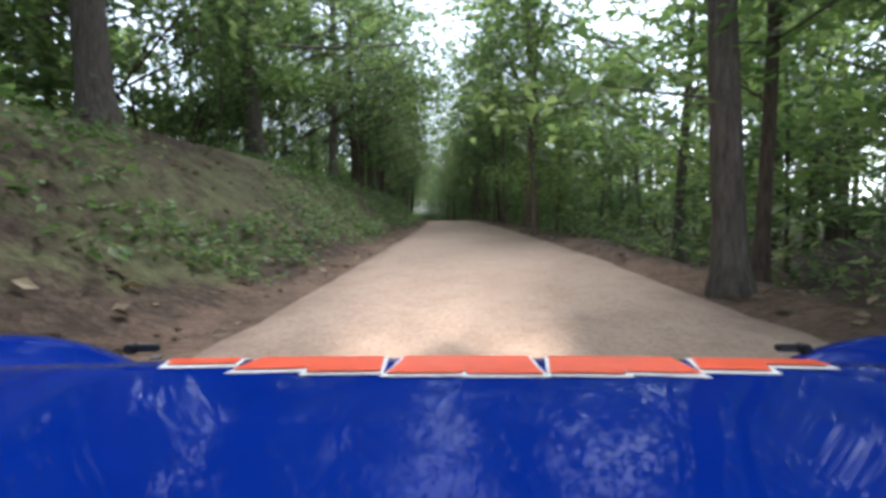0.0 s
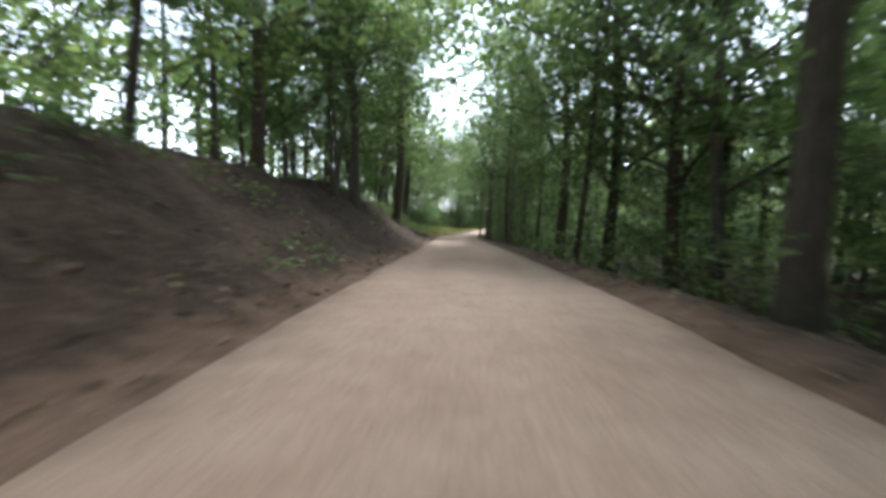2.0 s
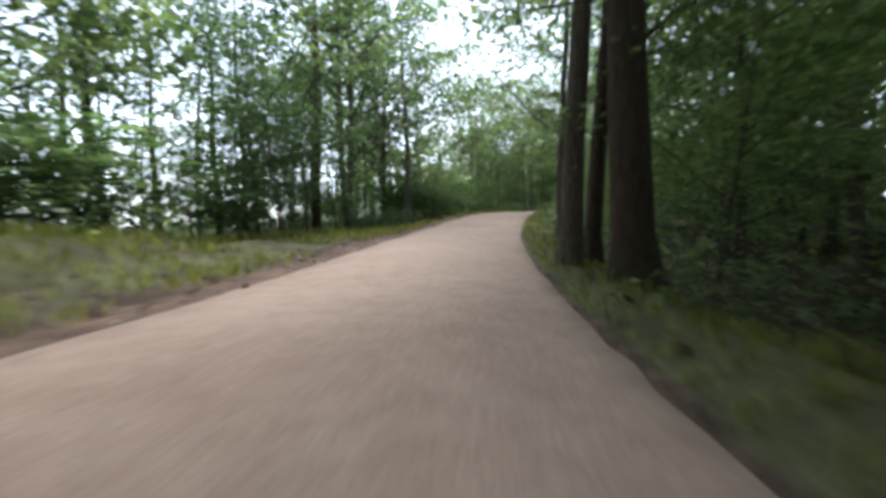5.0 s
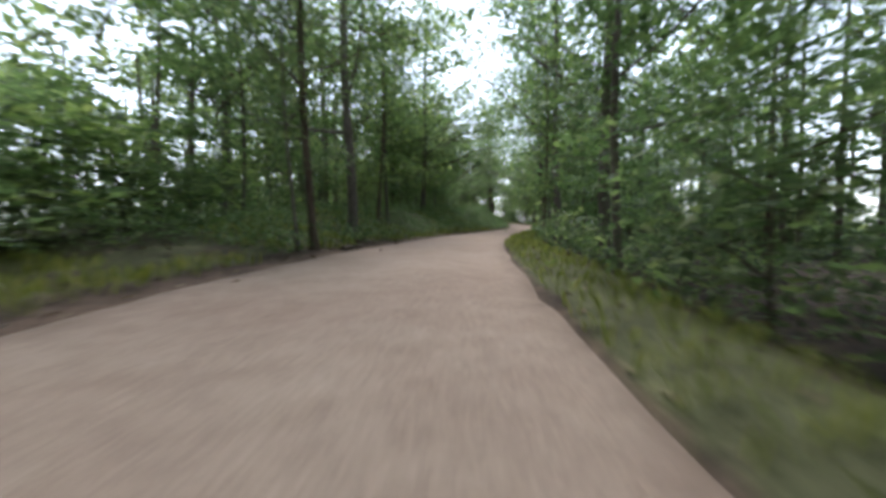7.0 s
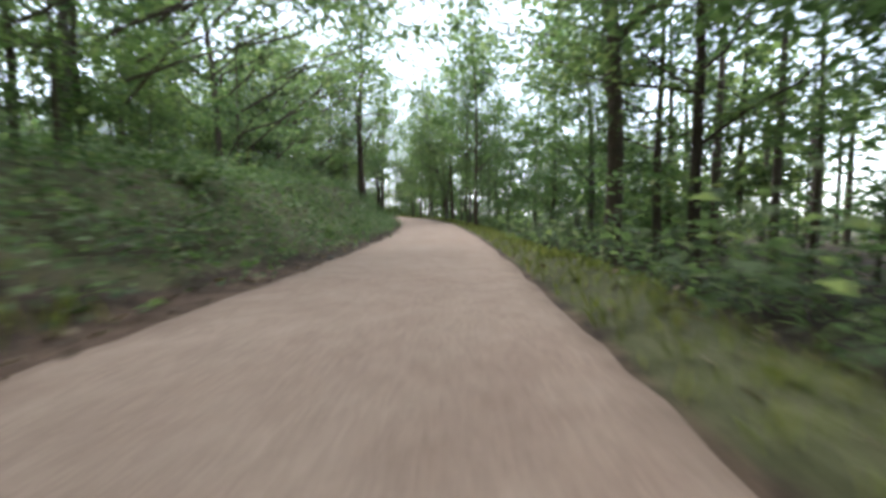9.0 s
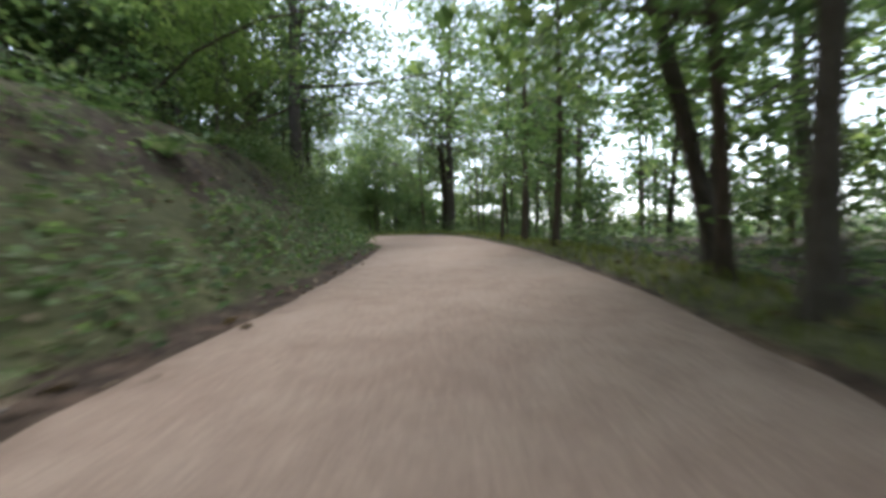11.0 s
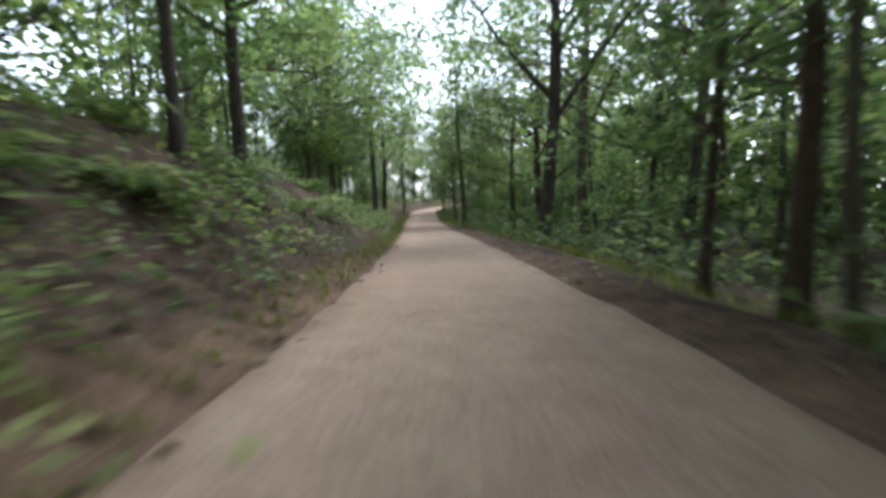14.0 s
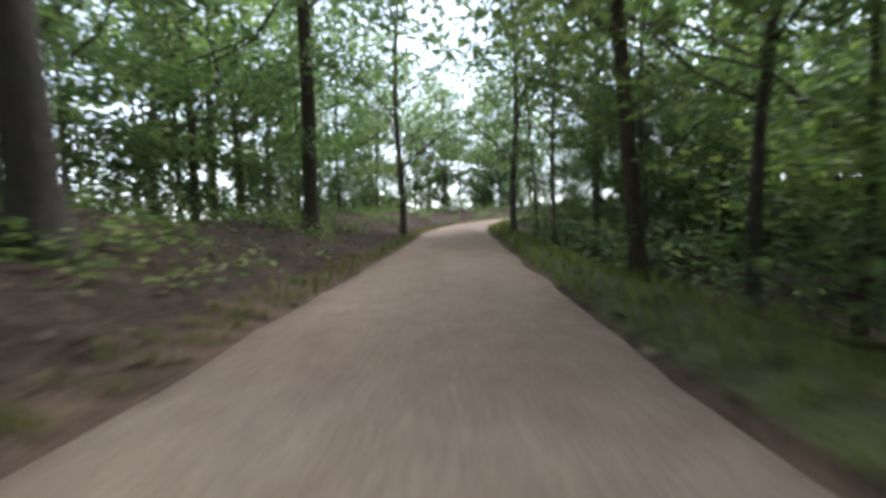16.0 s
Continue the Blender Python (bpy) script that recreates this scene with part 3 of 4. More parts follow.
MODELS = {
    "thick": [
        tree_model("tree", "tall broad-leaved tree with a thick grey-brown furrowed trunk", tree_meshes(11, 18, 0.50, 4.2, 15, 6.0, 0.23, 35, BARK_GREY, LEAF, False, 3)),
        tree_model("tree", "large old tree, dark trunk, wide leafy crown", tree_meshes(12, 17, 0.50, 3.4, 16, 6.2, 0.23, 35, BARK_BROWN, LEAF, False, 5)),
        tree_model("tree", "thick forked tree with upswept limbs and airy crown", tree_meshes(13, 17, 0.50, 4.0, 14, 5.2, 0.23, 34, BARK_GREY, LEAF, True, 3)),
    ],
    "tall": [
        tree_model("tree", "tall old tree with a thick clean grey trunk and high crown", tree_meshes(71, 21, 0.62, 6.5, 18, 6.5, 0.23, 35, BARK_GREY, LEAF, False, 0)),
        tree_model("tree", "tall thick dark-barked tree with high spreading limbs", tree_meshes(72, 20, 0.62, 5.6, 17, 6.0, 0.23, 35, BARK_BROWN, LEAF, True, 1)),
    ],
    "middling": [
        tree_model("tree", "straight slender tree with dark bark and green crown", tree_meshes(21, 15, 0.28, 3.4, 13, 4.2, 0.22, 31, BARK_BROWN, LEAF, False, 4)),
        tree_model("tree", "medium grey-barked tree with low leafy side branches", tree_meshes(22, 14, 0.28, 2.5, 13, 4.2, 0.22, 31, BARK_GREY, LEAF_YOUNG, False, 6)),
        tree_model("tree", "medium tree with forked upright limbs and green leaves", tree_meshes(23, 15, 0.28, 3.1, 13, 3.9, 0.22, 31, BARK_GREY, LEAF, True, 4)),
    ],
    "thin": [
        tree_model("tree", "thin dark-stemmed young tree with sparse light leaves", tree_meshes(31, 11, 0.14, 2.4, 9, 2.4, 0.2, 28, BARK_BROWN, LEAF_YOUNG, False, 5)),
        tree_model("tree", "thin grey pole of a tree with a small crown", tree_meshes(32, 12, 0.14, 3.4, 9, 2.3, 0.2, 28, BARK_GREY, LEAF, False, 4)),
    ],
    "sapling": [
        tree_model("sapling", "young understorey sapling, thin stem, bright green leaves", tree_meshes(41, 5.0, 0.06, 0.8, 8, 1.9, 0.12, 34, BARK_BROWN, LEAF_YOUNG, False, 0)),
        tree_model("sapling", "leafy understorey sapling, bent stem and broad leaves", tree_meshes(42, 6.5, 0.07, 1.0, 9, 2.1, 0.14, 31, BARK_GREY, LEAF, False, 0)),
        tree_model("sapling", "low bushy sapling with dense green leaves to the ground", tree_meshes(43, 3.2, 0.05, 0.3, 7, 1.5, 0.12, 34, BARK_BROWN, LEAF, False, 0)),
    ],
    "spreading": [
        tree_model("tree", "old spreading tree with long crooked upswept limbs", tree_meshes(52, 16, 0.85, 3.0, 14, 9.0, 0.2, 70, BARK_BROWN, LEAF, True, 2)),
    ],
    "bushy": [
        tree_model("young_tree", "young broad tree with bright green leaves down to the ground", tree_meshes(61, 8.5, 0.14, 1.3, 15, 3.5, 0.2, 40, BARK_BROWN, LEAF_YOUNG, False, 6)),
        tree_model("young_tree", "bushy young tree, light green layered leaves hiding its stem", tree_meshes(62, 7.5, 0.14, 1.0, 14, 3.8, 0.2, 40, BARK_GREY, LEAF_YOUNG, False, 6)),
    ],
    "far_thick": [
        tree_model("tree", "tall broad-leaved tree with a thick grey-brown furrowed trunk", tree_meshes(11, 18, 0.50, 4.2, 15, 6.0, 0.23, 35, BARK_GREY, LEAF, False, 3, False)),
        tree_model("tree", "large old tree, dark trunk, wide leafy crown", tree_meshes(12, 17, 0.50, 3.4, 16, 6.2, 0.23, 35, BARK_BROWN, LEAF, False, 5, False)),
        tree_model("tree", "thick forked tree with upswept limbs and airy crown", tree_meshes(13, 17, 0.50, 4.0, 14, 5.2, 0.23, 34, BARK_GREY, LEAF, True, 3, False)),
    ],
    "far_middling": [
        tree_model("tree", "straight slender tree with dark bark and green crown", tree_meshes(21, 15, 0.28, 3.4, 13, 4.2, 0.22, 31, BARK_BROWN, LEAF, False, 4, False)),
        tree_model("tree", "medium grey-barked tree with low leafy side branches", tree_meshes(22, 14, 0.28, 2.5, 13, 4.2, 0.22, 31, BARK_GREY, LEAF_YOUNG, False, 6, False)),
        tree_model("tree", "medium tree with forked upright limbs and green leaves", tree_meshes(23, 15, 0.28, 3.1, 13, 3.9, 0.22, 31, BARK_GREY, LEAF, True, 4, False)),
    ],
    "far_thin": [
        tree_model("tree", "thin dark-stemmed young tree with sparse light leaves", tree_meshes(31, 11, 0.14, 2.4, 9, 2.4, 0.2, 28, BARK_BROWN, LEAF_YOUNG, False, 5, False)),
        tree_model("tree", "thin grey pole of a tree with a small crown", tree_meshes(32, 12, 0.14, 3.4, 9, 2.3, 0.2, 28, BARK_GREY, LEAF, False, 4, False)),
    ],
    "far_sapling": [
        tree_model("sapling", "young understorey sapling, thin stem, bright green leaves", tree_meshes(41, 5.0, 0.06, 0.8, 8, 1.9, 0.12, 34, BARK_BROWN, LEAF_YOUNG, False, 0, False)),
        tree_model("sapling", "leafy understorey sapling, bent stem and broad leaves", tree_meshes(42, 6.5, 0.07, 1.0, 9, 2.1, 0.14, 31, BARK_GREY, LEAF, False, 0, False)),
        tree_model("sapling", "low bushy sapling with dense green leaves to the ground", tree_meshes(43, 3.2, 0.05, 0.3, 7, 1.5, 0.12, 34, BARK_BROWN, LEAF, False, 0, False)),
    ],
}
BASE_THICK = {"thick": 0.50, "middling": 0.28, "thin": 0.14, "sapling": 0.06, "spreading": 0.85, "bushy": 0.14, "tall": 0.62}
USED = {}
pick = random.Random(5)


def plant(kind, x, y, thick, lean=0.0, lean_way=0.0, stretch=1.0):
    """Sets one tree of that kind on the ground."""
    s, u = nearest(x, y)
    models = MODELS[kind if abs(u) < 11 or "far_" + kind not in MODELS else "far_" + kind]
    k = pick.randrange(len(models))
    wide = thick / BASE_THICK[kind]
    m = pose(x, y, height(s, u) - 0.03, lean * math.cos(lean_way), lean * math.sin(lean_way), pick.uniform(0, 360)) @ Matrix.Diagonal((wide, wide, stretch, 1))
    model = models[k]
    if model not in USED:
        USED[model] = True
        model.matrix_basis = m
        return model
    made = copy_thing(model, Matrix.Identity(4))
    made.matrix_basis = m
    return made


TAKEN = []
for stretch_of_road in (TREES_FIRST_STRAIGHT, TREES_BEFORE_RIGHT_BEND, TREES_RIGHT_BEND, TREES_AFTER_RIGHT_BEND, TREES_LEFT_BEND, TREES_LAST_STRAIGHT):
    for tx, ty, tw in stretch_of_road:
        kind_of = "tall" if tw > 0.57 else "thick" if tw > 0.36 else "middling" if tw > 0.2 else "thin"
        plant(kind_of, tx, ty, tw, pick.uniform(0, 1.6 if tw > 0.36 else 4), pick.uniform(0, 6.28), pick.uniform(0.85, 1.15))
        TAKEN.append((tx, ty))


for kind_of, tx, ty, tw, tip, way in (("spreading", 58.7, 256.8, 0.85, 3.0, 1.0), ("middling", 62.8, 230.0, 0.26, 12.0, -1.98), ("thick", -15.6, 146.5, 0.45, 2.0, 0.5),
                                      ("middling", -12.6, 144.0, 0.32, 3.0, 2.0), ("thick", -9.4, 153.8, 0.42, 3.0, 4.0)):
    plant(kind_of, tx, ty, tw, tip, way)
    TAKEN.append((tx, ty))


# bright young trees on the bank and round the outside of the left bend
for tx, ty, tw, tall in ((23.5, 192.5, 0.13, 0.8), (26.2, 196.4, 0.15, 0.95), (29.8, 199.0, 0.14, 0.85), (70.4, 273.2, 0.15, 1.35), (73.4, 270.6, 0.13, 1.0),
                         (68.7, 277.5, 0.13, 0.95), (57.0, 240.2, 0.10, 0.6), (59.6, 249.4, 0.11, 0.6),
                         (-9.2, 131.5, 0.11, 0.55), (-8.6, 143.2, 0.13, 0.6), (-10.4, 149.0, 0.14, 0.65), (-6.2, 151.5, 0.14, 0.7)):
    plant("bushy", tx, ty, tw, pick.uniform(0, 4), pick.uniform(0, 6.28), tall)
    TAKEN.append((tx, ty))


def free(x, y, gap):
    return all((x - a) ** 2 + (y - b) ** 2 > gap * gap for a, b in TAKEN)


def openness(s, u):
    """How thin the wood is there, 0 to 1."""
    if u < 0 and u > -9.5 and 258 < s < 302:
        return 0.85
    if u < 0 and 222 < s < 258:
        return 0.4 + 0.25 * smooth((s - 244) / 6)
    if u < -8.5 and (34 < s < 122 or 298 < s < 346):
        return 0.3
    if u < 0:
        return 0.64 * smooth((s - 124) / 8) * smooth((180 - s) / 12)
    if s < 226:
        return 0.35 * smooth((s - 178) / 6) * smooth((224 - s) / 8)
    if s > 288:
        return 0.35 * smooth((348 - s) / 8)
    return (0.72 if u < 9 else 0.38 if u < 13 else 0.25) * smooth((s - 238) / 10) * (1 - 0.5 * smooth((s - 274) / 8))


TURN = itertools.count()


def along():
    """An even spread of places along both sides of the road."""
    k = next(TURN)
    return -15 + 430 * ((k * 0.61803399) % 1.0), 1 if (k * 0.41421356) % 1.0 < 0.5 else -1


def scatter(kind, count, near_left, near_right, far, gap, thick_from, thick_to):
    made = tries = 0
    while made < count and tries < count * 40:
        tries += 1
        s, side = along()
        start = near_left if side < 0 else near_right
        u = side * (start + (far - start) * pick.random() ** 1.5)
        if pick.random() < openness(s, u):
            continue
        x, y = spot(s, u)
        s2, u2 = nearest(x, y)
        if abs(u2) < start - 0.5 or not free(x, y, gap):
            continue
        plant(kind, x, y, pick.uniform(thick_from, thick_to), pick.uniform(0, 6), pick.uniform(0, 6.28), pick.uniform(0.8, 1.2))
        TAKEN.append((x, y))
        made += 1


scatter("thick", 44, 9.5, 7.5, 28, 3.0, 0.36, 0.6)
scatter("middling", 84, 8.5, 6.5, 26, 2.2, 0.2, 0.36)
scatter("thin", 74, 7.0, 5.0, 22, 1.5, 0.09, 0.18)
scatter("sapling", 140, 5.8, 3.9, 20, 1.2, 0.05, 0.085)
# tall trees that close the view where the first straight ends
closing = 0
while closing < 11:
    bx, by = pick.uniform(-11, 5), pick.uniform(148, 186)
    if abs(nearest(bx, by)[1]) > 7 and free(bx, by, 2.5):
        plant("thick", bx, by, pick.uniform(0.4, 0.6), 2, closing, pick.uniform(1.0, 1.2))
        TAKEN.append((bx, by))
        closing += 1
# groves of tall trees on the bank inside the left bend and deep on the lower side
for s0, s1, u0, u1, count in ((262, 298, -17, -8.5, 11), (284, 345, 6.5, 15, 7), (18, 62, 7, 14, 6), (236, 262, 8, 16, 1), (344, 414, -17, -6.5, 13), (350, 414, 6.5, 14, 6), (100, 122, -16, -6.5, 6), (200, 226, -15, -7, 3), (196, 226, 6.5, 14, 1)):
    grove = 0
    while grove < count:
        bx, by = spot(pick.uniform(s0, s1), pick.uniform(u0, u1))
        if abs(nearest(bx, by)[1]) > 6 and free(bx, by, 2.0):
            plant("thick" if grove % 2 else "middling", bx, by, pick.uniform(0.3, 0.45), 2, grove, pick.uniform(0.9, 1.15))
            TAKEN.append((bx, by))
        grove += 1
# bushes behind the grass of the open bend
for _ in range(36):
    bush_s = pick.uniform(116, 178)
    bx, by = spot(bush_s, -pick.uniform(8.0, 15.0))
    plant("sapling", bx, by, pick.uniform(0.09, 0.13), 0, 0, pick.uniform(0.6, 0.95))
for unused in [m for models in MODELS.values() for m in models if m not in USED]:
    for ob in (*unused.children_recursive, unused):
        bpy.data.objects.remove(ob)


# ---------- low growth, too many to count ----------
def stuff(name, label, category, verts, faces, mat):
    return tagged(new(name, quads_mesh(name, verts, faces, mat, False, len(faces[0]))), label, category, kind="stuff")


def ground_points(count, s0, s1, u_of, keep=None):
    out = []
    while len(out) < count:
        s = pick.uniform(s0, s1)
        u = u_of(s)
        if keep and not keep(s, u):
            continue
        x, y = spot(s, u)
        out.append((x, y, height(s, u)))
    return np.array(out)


def blades(points, tall, g):
    n = len(points)
    yaw = g.uniform(0, 2 * np.pi, n)
    h = tall * g.uniform(0.5, 1.3, n)[:, None]
    side = np.stack([np.cos(yaw), np.sin(yaw), 0 * yaw], 1) * h * 0.07
    lean = np.stack([g.normal(0, 0.35, n), g.normal(0, 0.35, n), np.ones(n)], 1)
    tip = points + lean * h
    mid = points + lean * h * 0.55 * (0.8, 0.8, 1)
    v = np.stack([points - (0, 0, 0.03), mid + side, tip, mid - side], 1).reshape(-1, 3)
    return v, np.arange(n * 4).reshape(-1, 4)


# the dark understorey below and behind the trees
woods = np.random.default_rng(3)
pts, crowns = [], 0
while crowns < 2100:
    s, side = along()
    if crowns % 9 == 0:
        s, side = pick.uniform(284, 350), 1
    u = side * pick.uniform(13, 46)
    if pick.random() < openness(s, u):
        continue
    x, y = spot(s, u)
    if abs(nearest(x, y)[1]) < 11:
        continue
    crowns += 1
    top = 15.0 if side < 0 else 16.0 - 7.0 * smooth((s - 225) / 20) * smooth((284 - s) / 8)
    z = height(s, u) + 0.5 + top * pick.random() ** 1.3
    wide = pick.uniform(1.6, 3.0)
    for _ in range(12):
        d = Vector((pick.gauss(0, 1), pick.gauss(0, 1), pick.gauss(0, 1))).normalized() * wide * pick.uniform(0.5, 1.05)
        pts.append((x + d.x, y + d.y, z + d.z * 0.65))
lv, lq = sprays(pts, (0.6, 0.6, 0.33), 13, 0.74, woods)
wood = stuff("woods", "dense green broad-leaved wood behind the roadside trees", "woods", lv, lq, LEAF)

pts = []
while len(pts) < 13000:
    s, side = along()
    if len(pts) > 9300:
        s, side = pick.choice(((pick.uniform(-4, 42), -1), (pick.uniform(345, 415), -1), (pick.uniform(345, 415), -1), (pick.uniform(345, 415), 1), (pick.uniform(120, 165), 1)))
    u = side * pick.uniform(9.0 if side > 0 else 10.5, 17)
    if pick.random() < openness(s, u) * 1.3:
        continue
    x, y = spot(s, u)
    if abs(nearest(x, y)[1]) < 8.5:
        continue
    z = height(s, u) + 0.8 + 8.5 * pick.random() ** 1.2
    wide = pick.uniform(1.0, 1.9)
    for _ in range(11):
        d = Vector((pick.gauss(0, 1), pick.gauss(0, 1), pick.gauss(0, 1))).normalized() * wide * pick.uniform(0.4, 1.05)
        pts.append((x + d.x, y + d.y, z + d.z * 0.65))
lv, lq = sprays(pts, (0.42, 0.42, 0.22), 18, 0.34, woods)
stuff("woods", "green middle layer of leafy branches between the trunks", "woods", lv, lq, LEAF)

# leafy side branches and young growth between the roadside trunks
pts, tufts = [], 0
while tufts < 1150:
    s, side = along()
    u = side * (pick.uniform(4.2, 9.5) if side > 0 else pick.uniform(6.0, 10.5))
    if pick.random() < openness(s, u) * 1.6 or noise.noise((s * 0.13, u * 0.3, 6.0)) < -0.12:
        continue
    tufts += 1
    x, y = spot(s, u)
    z = height(s, u) + (1.6 if side > 0 else 2.4) + 7.0 * pick.random()
    wide = pick.uniform(0.7, 1.5)
    for _ in range(9):
        d = Vector((pick.gauss(0, 1), pick.gauss(0, 1), pick.gauss(0, 0.5))).normalized() * wide * pick.uniform(0.3, 1.0)
        pts.append((x + d.x, y + d.y, z + d.z * 0.6))
lv, lq = sprays(pts, (0.34, 0.34, 0.12), 20, 0.24, woods)
stuff("side_branches", "light green leafy side branches between the roadside trunks", "foliage", lv, lq, LEAF_YOUNG)

stems = []
while len(stems) < 1000:
    s, side = along()
    u = side * pick.uniform(12, 42)
    if pick.random() < openness(s, u):
        continue
    x, y = spot(s, u)
    z, r = height(s, u), pick.uniform(0.06, 0.2)
    stems.append([(np.array([x, y, z - 0.3]), r * 1.2), (np.array([x + pick.uniform(-0.2, 0.2), y, z + 5]), r), (np.array([x + pick.uniform(-0.5, 0.5), y, z + 12]), r * 0.5)])
sv, sq = tubes(stems, 5)
part("trunks", quads_mesh("trunks", sv, sq, BARK_BROWN, True), wood, "dark trunks standing in the wood")

# boughs that meet above the road
def canopy_amount(s, u):
    """How closely the boughs meet over a place, 0 to 1."""
    middle = 0.75 if s < 104 else 0.45
    middle *= 1 - 0.6 * smooth((s - 79) / 4) * smooth((92 - s) / 4)
    gap = 1 - 0.55 * smooth((s - 104) / 10) * smooth((152 - s) / 10) * smooth((4 - u) / 3)
    return (middle + (1 - middle) * min(1.0, abs(u) / 7)) * gap * (1 - 0.15 * smooth((s - 216) / 12) * smooth((300 - s) / 12))


# stretches where they meet more closely: from, to, left, right, boughs
CLOSER = [(22, 80, -3.8, 3.8, 155), (50, 80, -3, 3, 60), (88, 116, -3, 3, 50), (68, 96, 3, 10, 55), (92, 126, -4, 4, 85), (126, 168, 0, 12, 95), (182, 216, -9, 7, 70), (194, 230, -5, 5, 60),
          (144, 170, -5, 3, 50), (264, 292, -4, 5, 60), (4, 34, -12, -5, 45), (296, 352, -5, 5, 80), (292, 335, -8, 0, 25), (326, 388, -9, 6, 95), (246, 272, -3, 2, 34), (272, 302, -7, -1, 18), (28, 50, 4, 9, 35), (66, 80, 4, 9, 25)]
places = []
while len(places) < 735:
    s, side = along()
    u = side * pick.uniform(0.3, 10)
    if pick.random() < canopy_amount(s, u):
        places.append((s, u))
for s0, s1, u0, u1, count in CLOSER:
    places += [(pick.uniform(s0, s1), pick.uniform(u0, u1)) for _ in range(count)]
pts, boughs = [], []
for s, u in places:
    x, y = spot(s, u)
    z = height(s, 0) + pick.uniform(6.2, 12.5) - 0.12 * abs(u)
    side = 1 if u > 0 else -1
    x0, y0 = spot(s + pick.uniform(-2, 2), side * max(8.0, abs(u) + 2.5))
    a, c = np.array([x0, y0, z - pick.uniform(1.0, 3.0)]), np.array([x, y, z])
    m = (a + c) / 2 + (0, 0, pick.uniform(0.2, 0.9))
    crook = [np.array([pick.gauss(0, 0.3), pick.gauss(0, 0.3), pick.gauss(0, 0.25)]) for _ in range(3)]
    boughs.append([(a, 0.05), ((a + m) / 2 + crook[0], 0.042), (m + crook[1], 0.033), ((m + c) / 2 + crook[2], 0.022), (c, 0.008)])
    for _ in range(10):
        f = 0.15 + 1.05 * pick.random() ** 0.7
        q = m * (1 - f) + c * f
        pts.append((q[0] + pick.gauss(0, 1.0), q[1] + pick.gauss(0, 1.0), q[2] + pick.gauss(0, 0.5)))
lv, lq = sprays(pts, (0.42, 0.42, 0.2), 14, 0.29, woods)
canopy = stuff("canopy", "green leafy boughs meeting above the road", "tree canopy", lv, lq, LEAF)
sv, sq = tubes(boughs, 4)
part("boughs", quads_mesh("boughs", sv, sq, BARK_BROWN, True), canopy, "thin dark boughs")

pts = []
for _ in range(3400):
    a, r = pick.uniform(0, 6.283), pick.uniform(0, 1)
    x, y = 30 + (190 + 60 * r) * math.cos(a) * 0.75, 170 + (330 + 60 * r) * math.sin(a)
    pts.append((x, y, -7.5 + 17 * pick.random() ** 0.8 * (0.75 + 0.5 * noise.noise((a * 9, 0.0, 0.0)))))
lv, lq = sprays(pts, (3.2, 3.2, 1.5), 16, 1.9, woods)
stuff("far_woods", "far tree line closing the view", "woods", lv, lq, LEAF)

pts = ground_points(3000, -40, 416, lambda s: (pick.choice((-1, 1)) if not 100 < s < 215 else -1 if pick.random() < 0.75 else 1) * (edge(s) + 9 + 30 * pick.random()))
pts[:, 2] += np.random.default_rng(14).uniform(0.2, 1.0, len(pts)) ** 1.5 * 3.6
lv, lq = sprays(pts, (0.6, 0.6, 0.4), 18, 0.38, woods)
stuff("brush", "tall green brush in the open wood", "undergrowth", lv, lq, LEAF_YOUNG)

pts = ground_points(4200, -25, 415, lambda s: edge(s) + 1.25 + 7.0 * pick.random() ** 1.2)
pts[:, 2] += np.random.default_rng(8).uniform(0.1, 1.1, len(pts))
lv, lq = sprays(pts, (0.38, 0.38, 0.24), 20, 0.19, woods)
stuff("undergrowth", "dense low green brush under the trees beside the road", "undergrowth", lv, lq, LEAF)

pts = ground_points(1700, -25, 415, lambda s: -edge(s, -1) - 4.2 - 6 * pick.random(), lambda s, u: pick.random() < (0.7 if 118 < s < 176 else 0.15 if 276 < s < 306 else 1.0))
pts[:, 2] += np.random.default_rng(9).uniform(0.1, 0.8, len(pts))
lv, lq = sprays(pts, (0.4, 0.4, 0.22), 18, 0.19, woods)
stuff("undergrowth", "straggling green brush along the top of the bank", "undergrowth", lv, lq, LEAF)

pts = ground_points(5200, 172, 332, lambda s: -edge(s, -1) - (0.2 if 206 < s < 262 else 0.5) - 5.5 * pick.random(), lambda s, u: pick.random() < 0.75 * smooth((297 - s) / 17) * (0.25 if 224 < s < 256 and u < -edge(s, -1) - 1.5 else 1.0) + 0.55 * (noise.noise((s * 0.22, u * 0.5, 4.0)) > 0.0))
pts[:, 2] += np.random.default_rng(10).uniform(0.03, 0.5, len(pts))
lv, lq = leaves(pts, (0.22, 0.22, 0.13), 15, 0.12, woods)
stuff("bank_plants", "lush green leafy plants covering the steep bank", "ground cover", lv, lq, HERB)

pts = ground_points(1000, 256, 282, lambda s: -edge(s, -1) - 0.9 - 4.0 * pick.random())
pts[:, 2] += np.random.default_rng(17).uniform(0, 1, len(pts)) * 0.8 * np.array([smooth((-nearest(p[0], p[1])[1] - 2.6) / 2.2) for p in pts])
lv, lq = leaves(pts, (0.26, 0.26, 0.2), 16, 0.13, woods)
stuff("bank_bushes", "tangle of yellow-green bushes on the steep inside of the bend", "bushes", lv, lq, PALE)

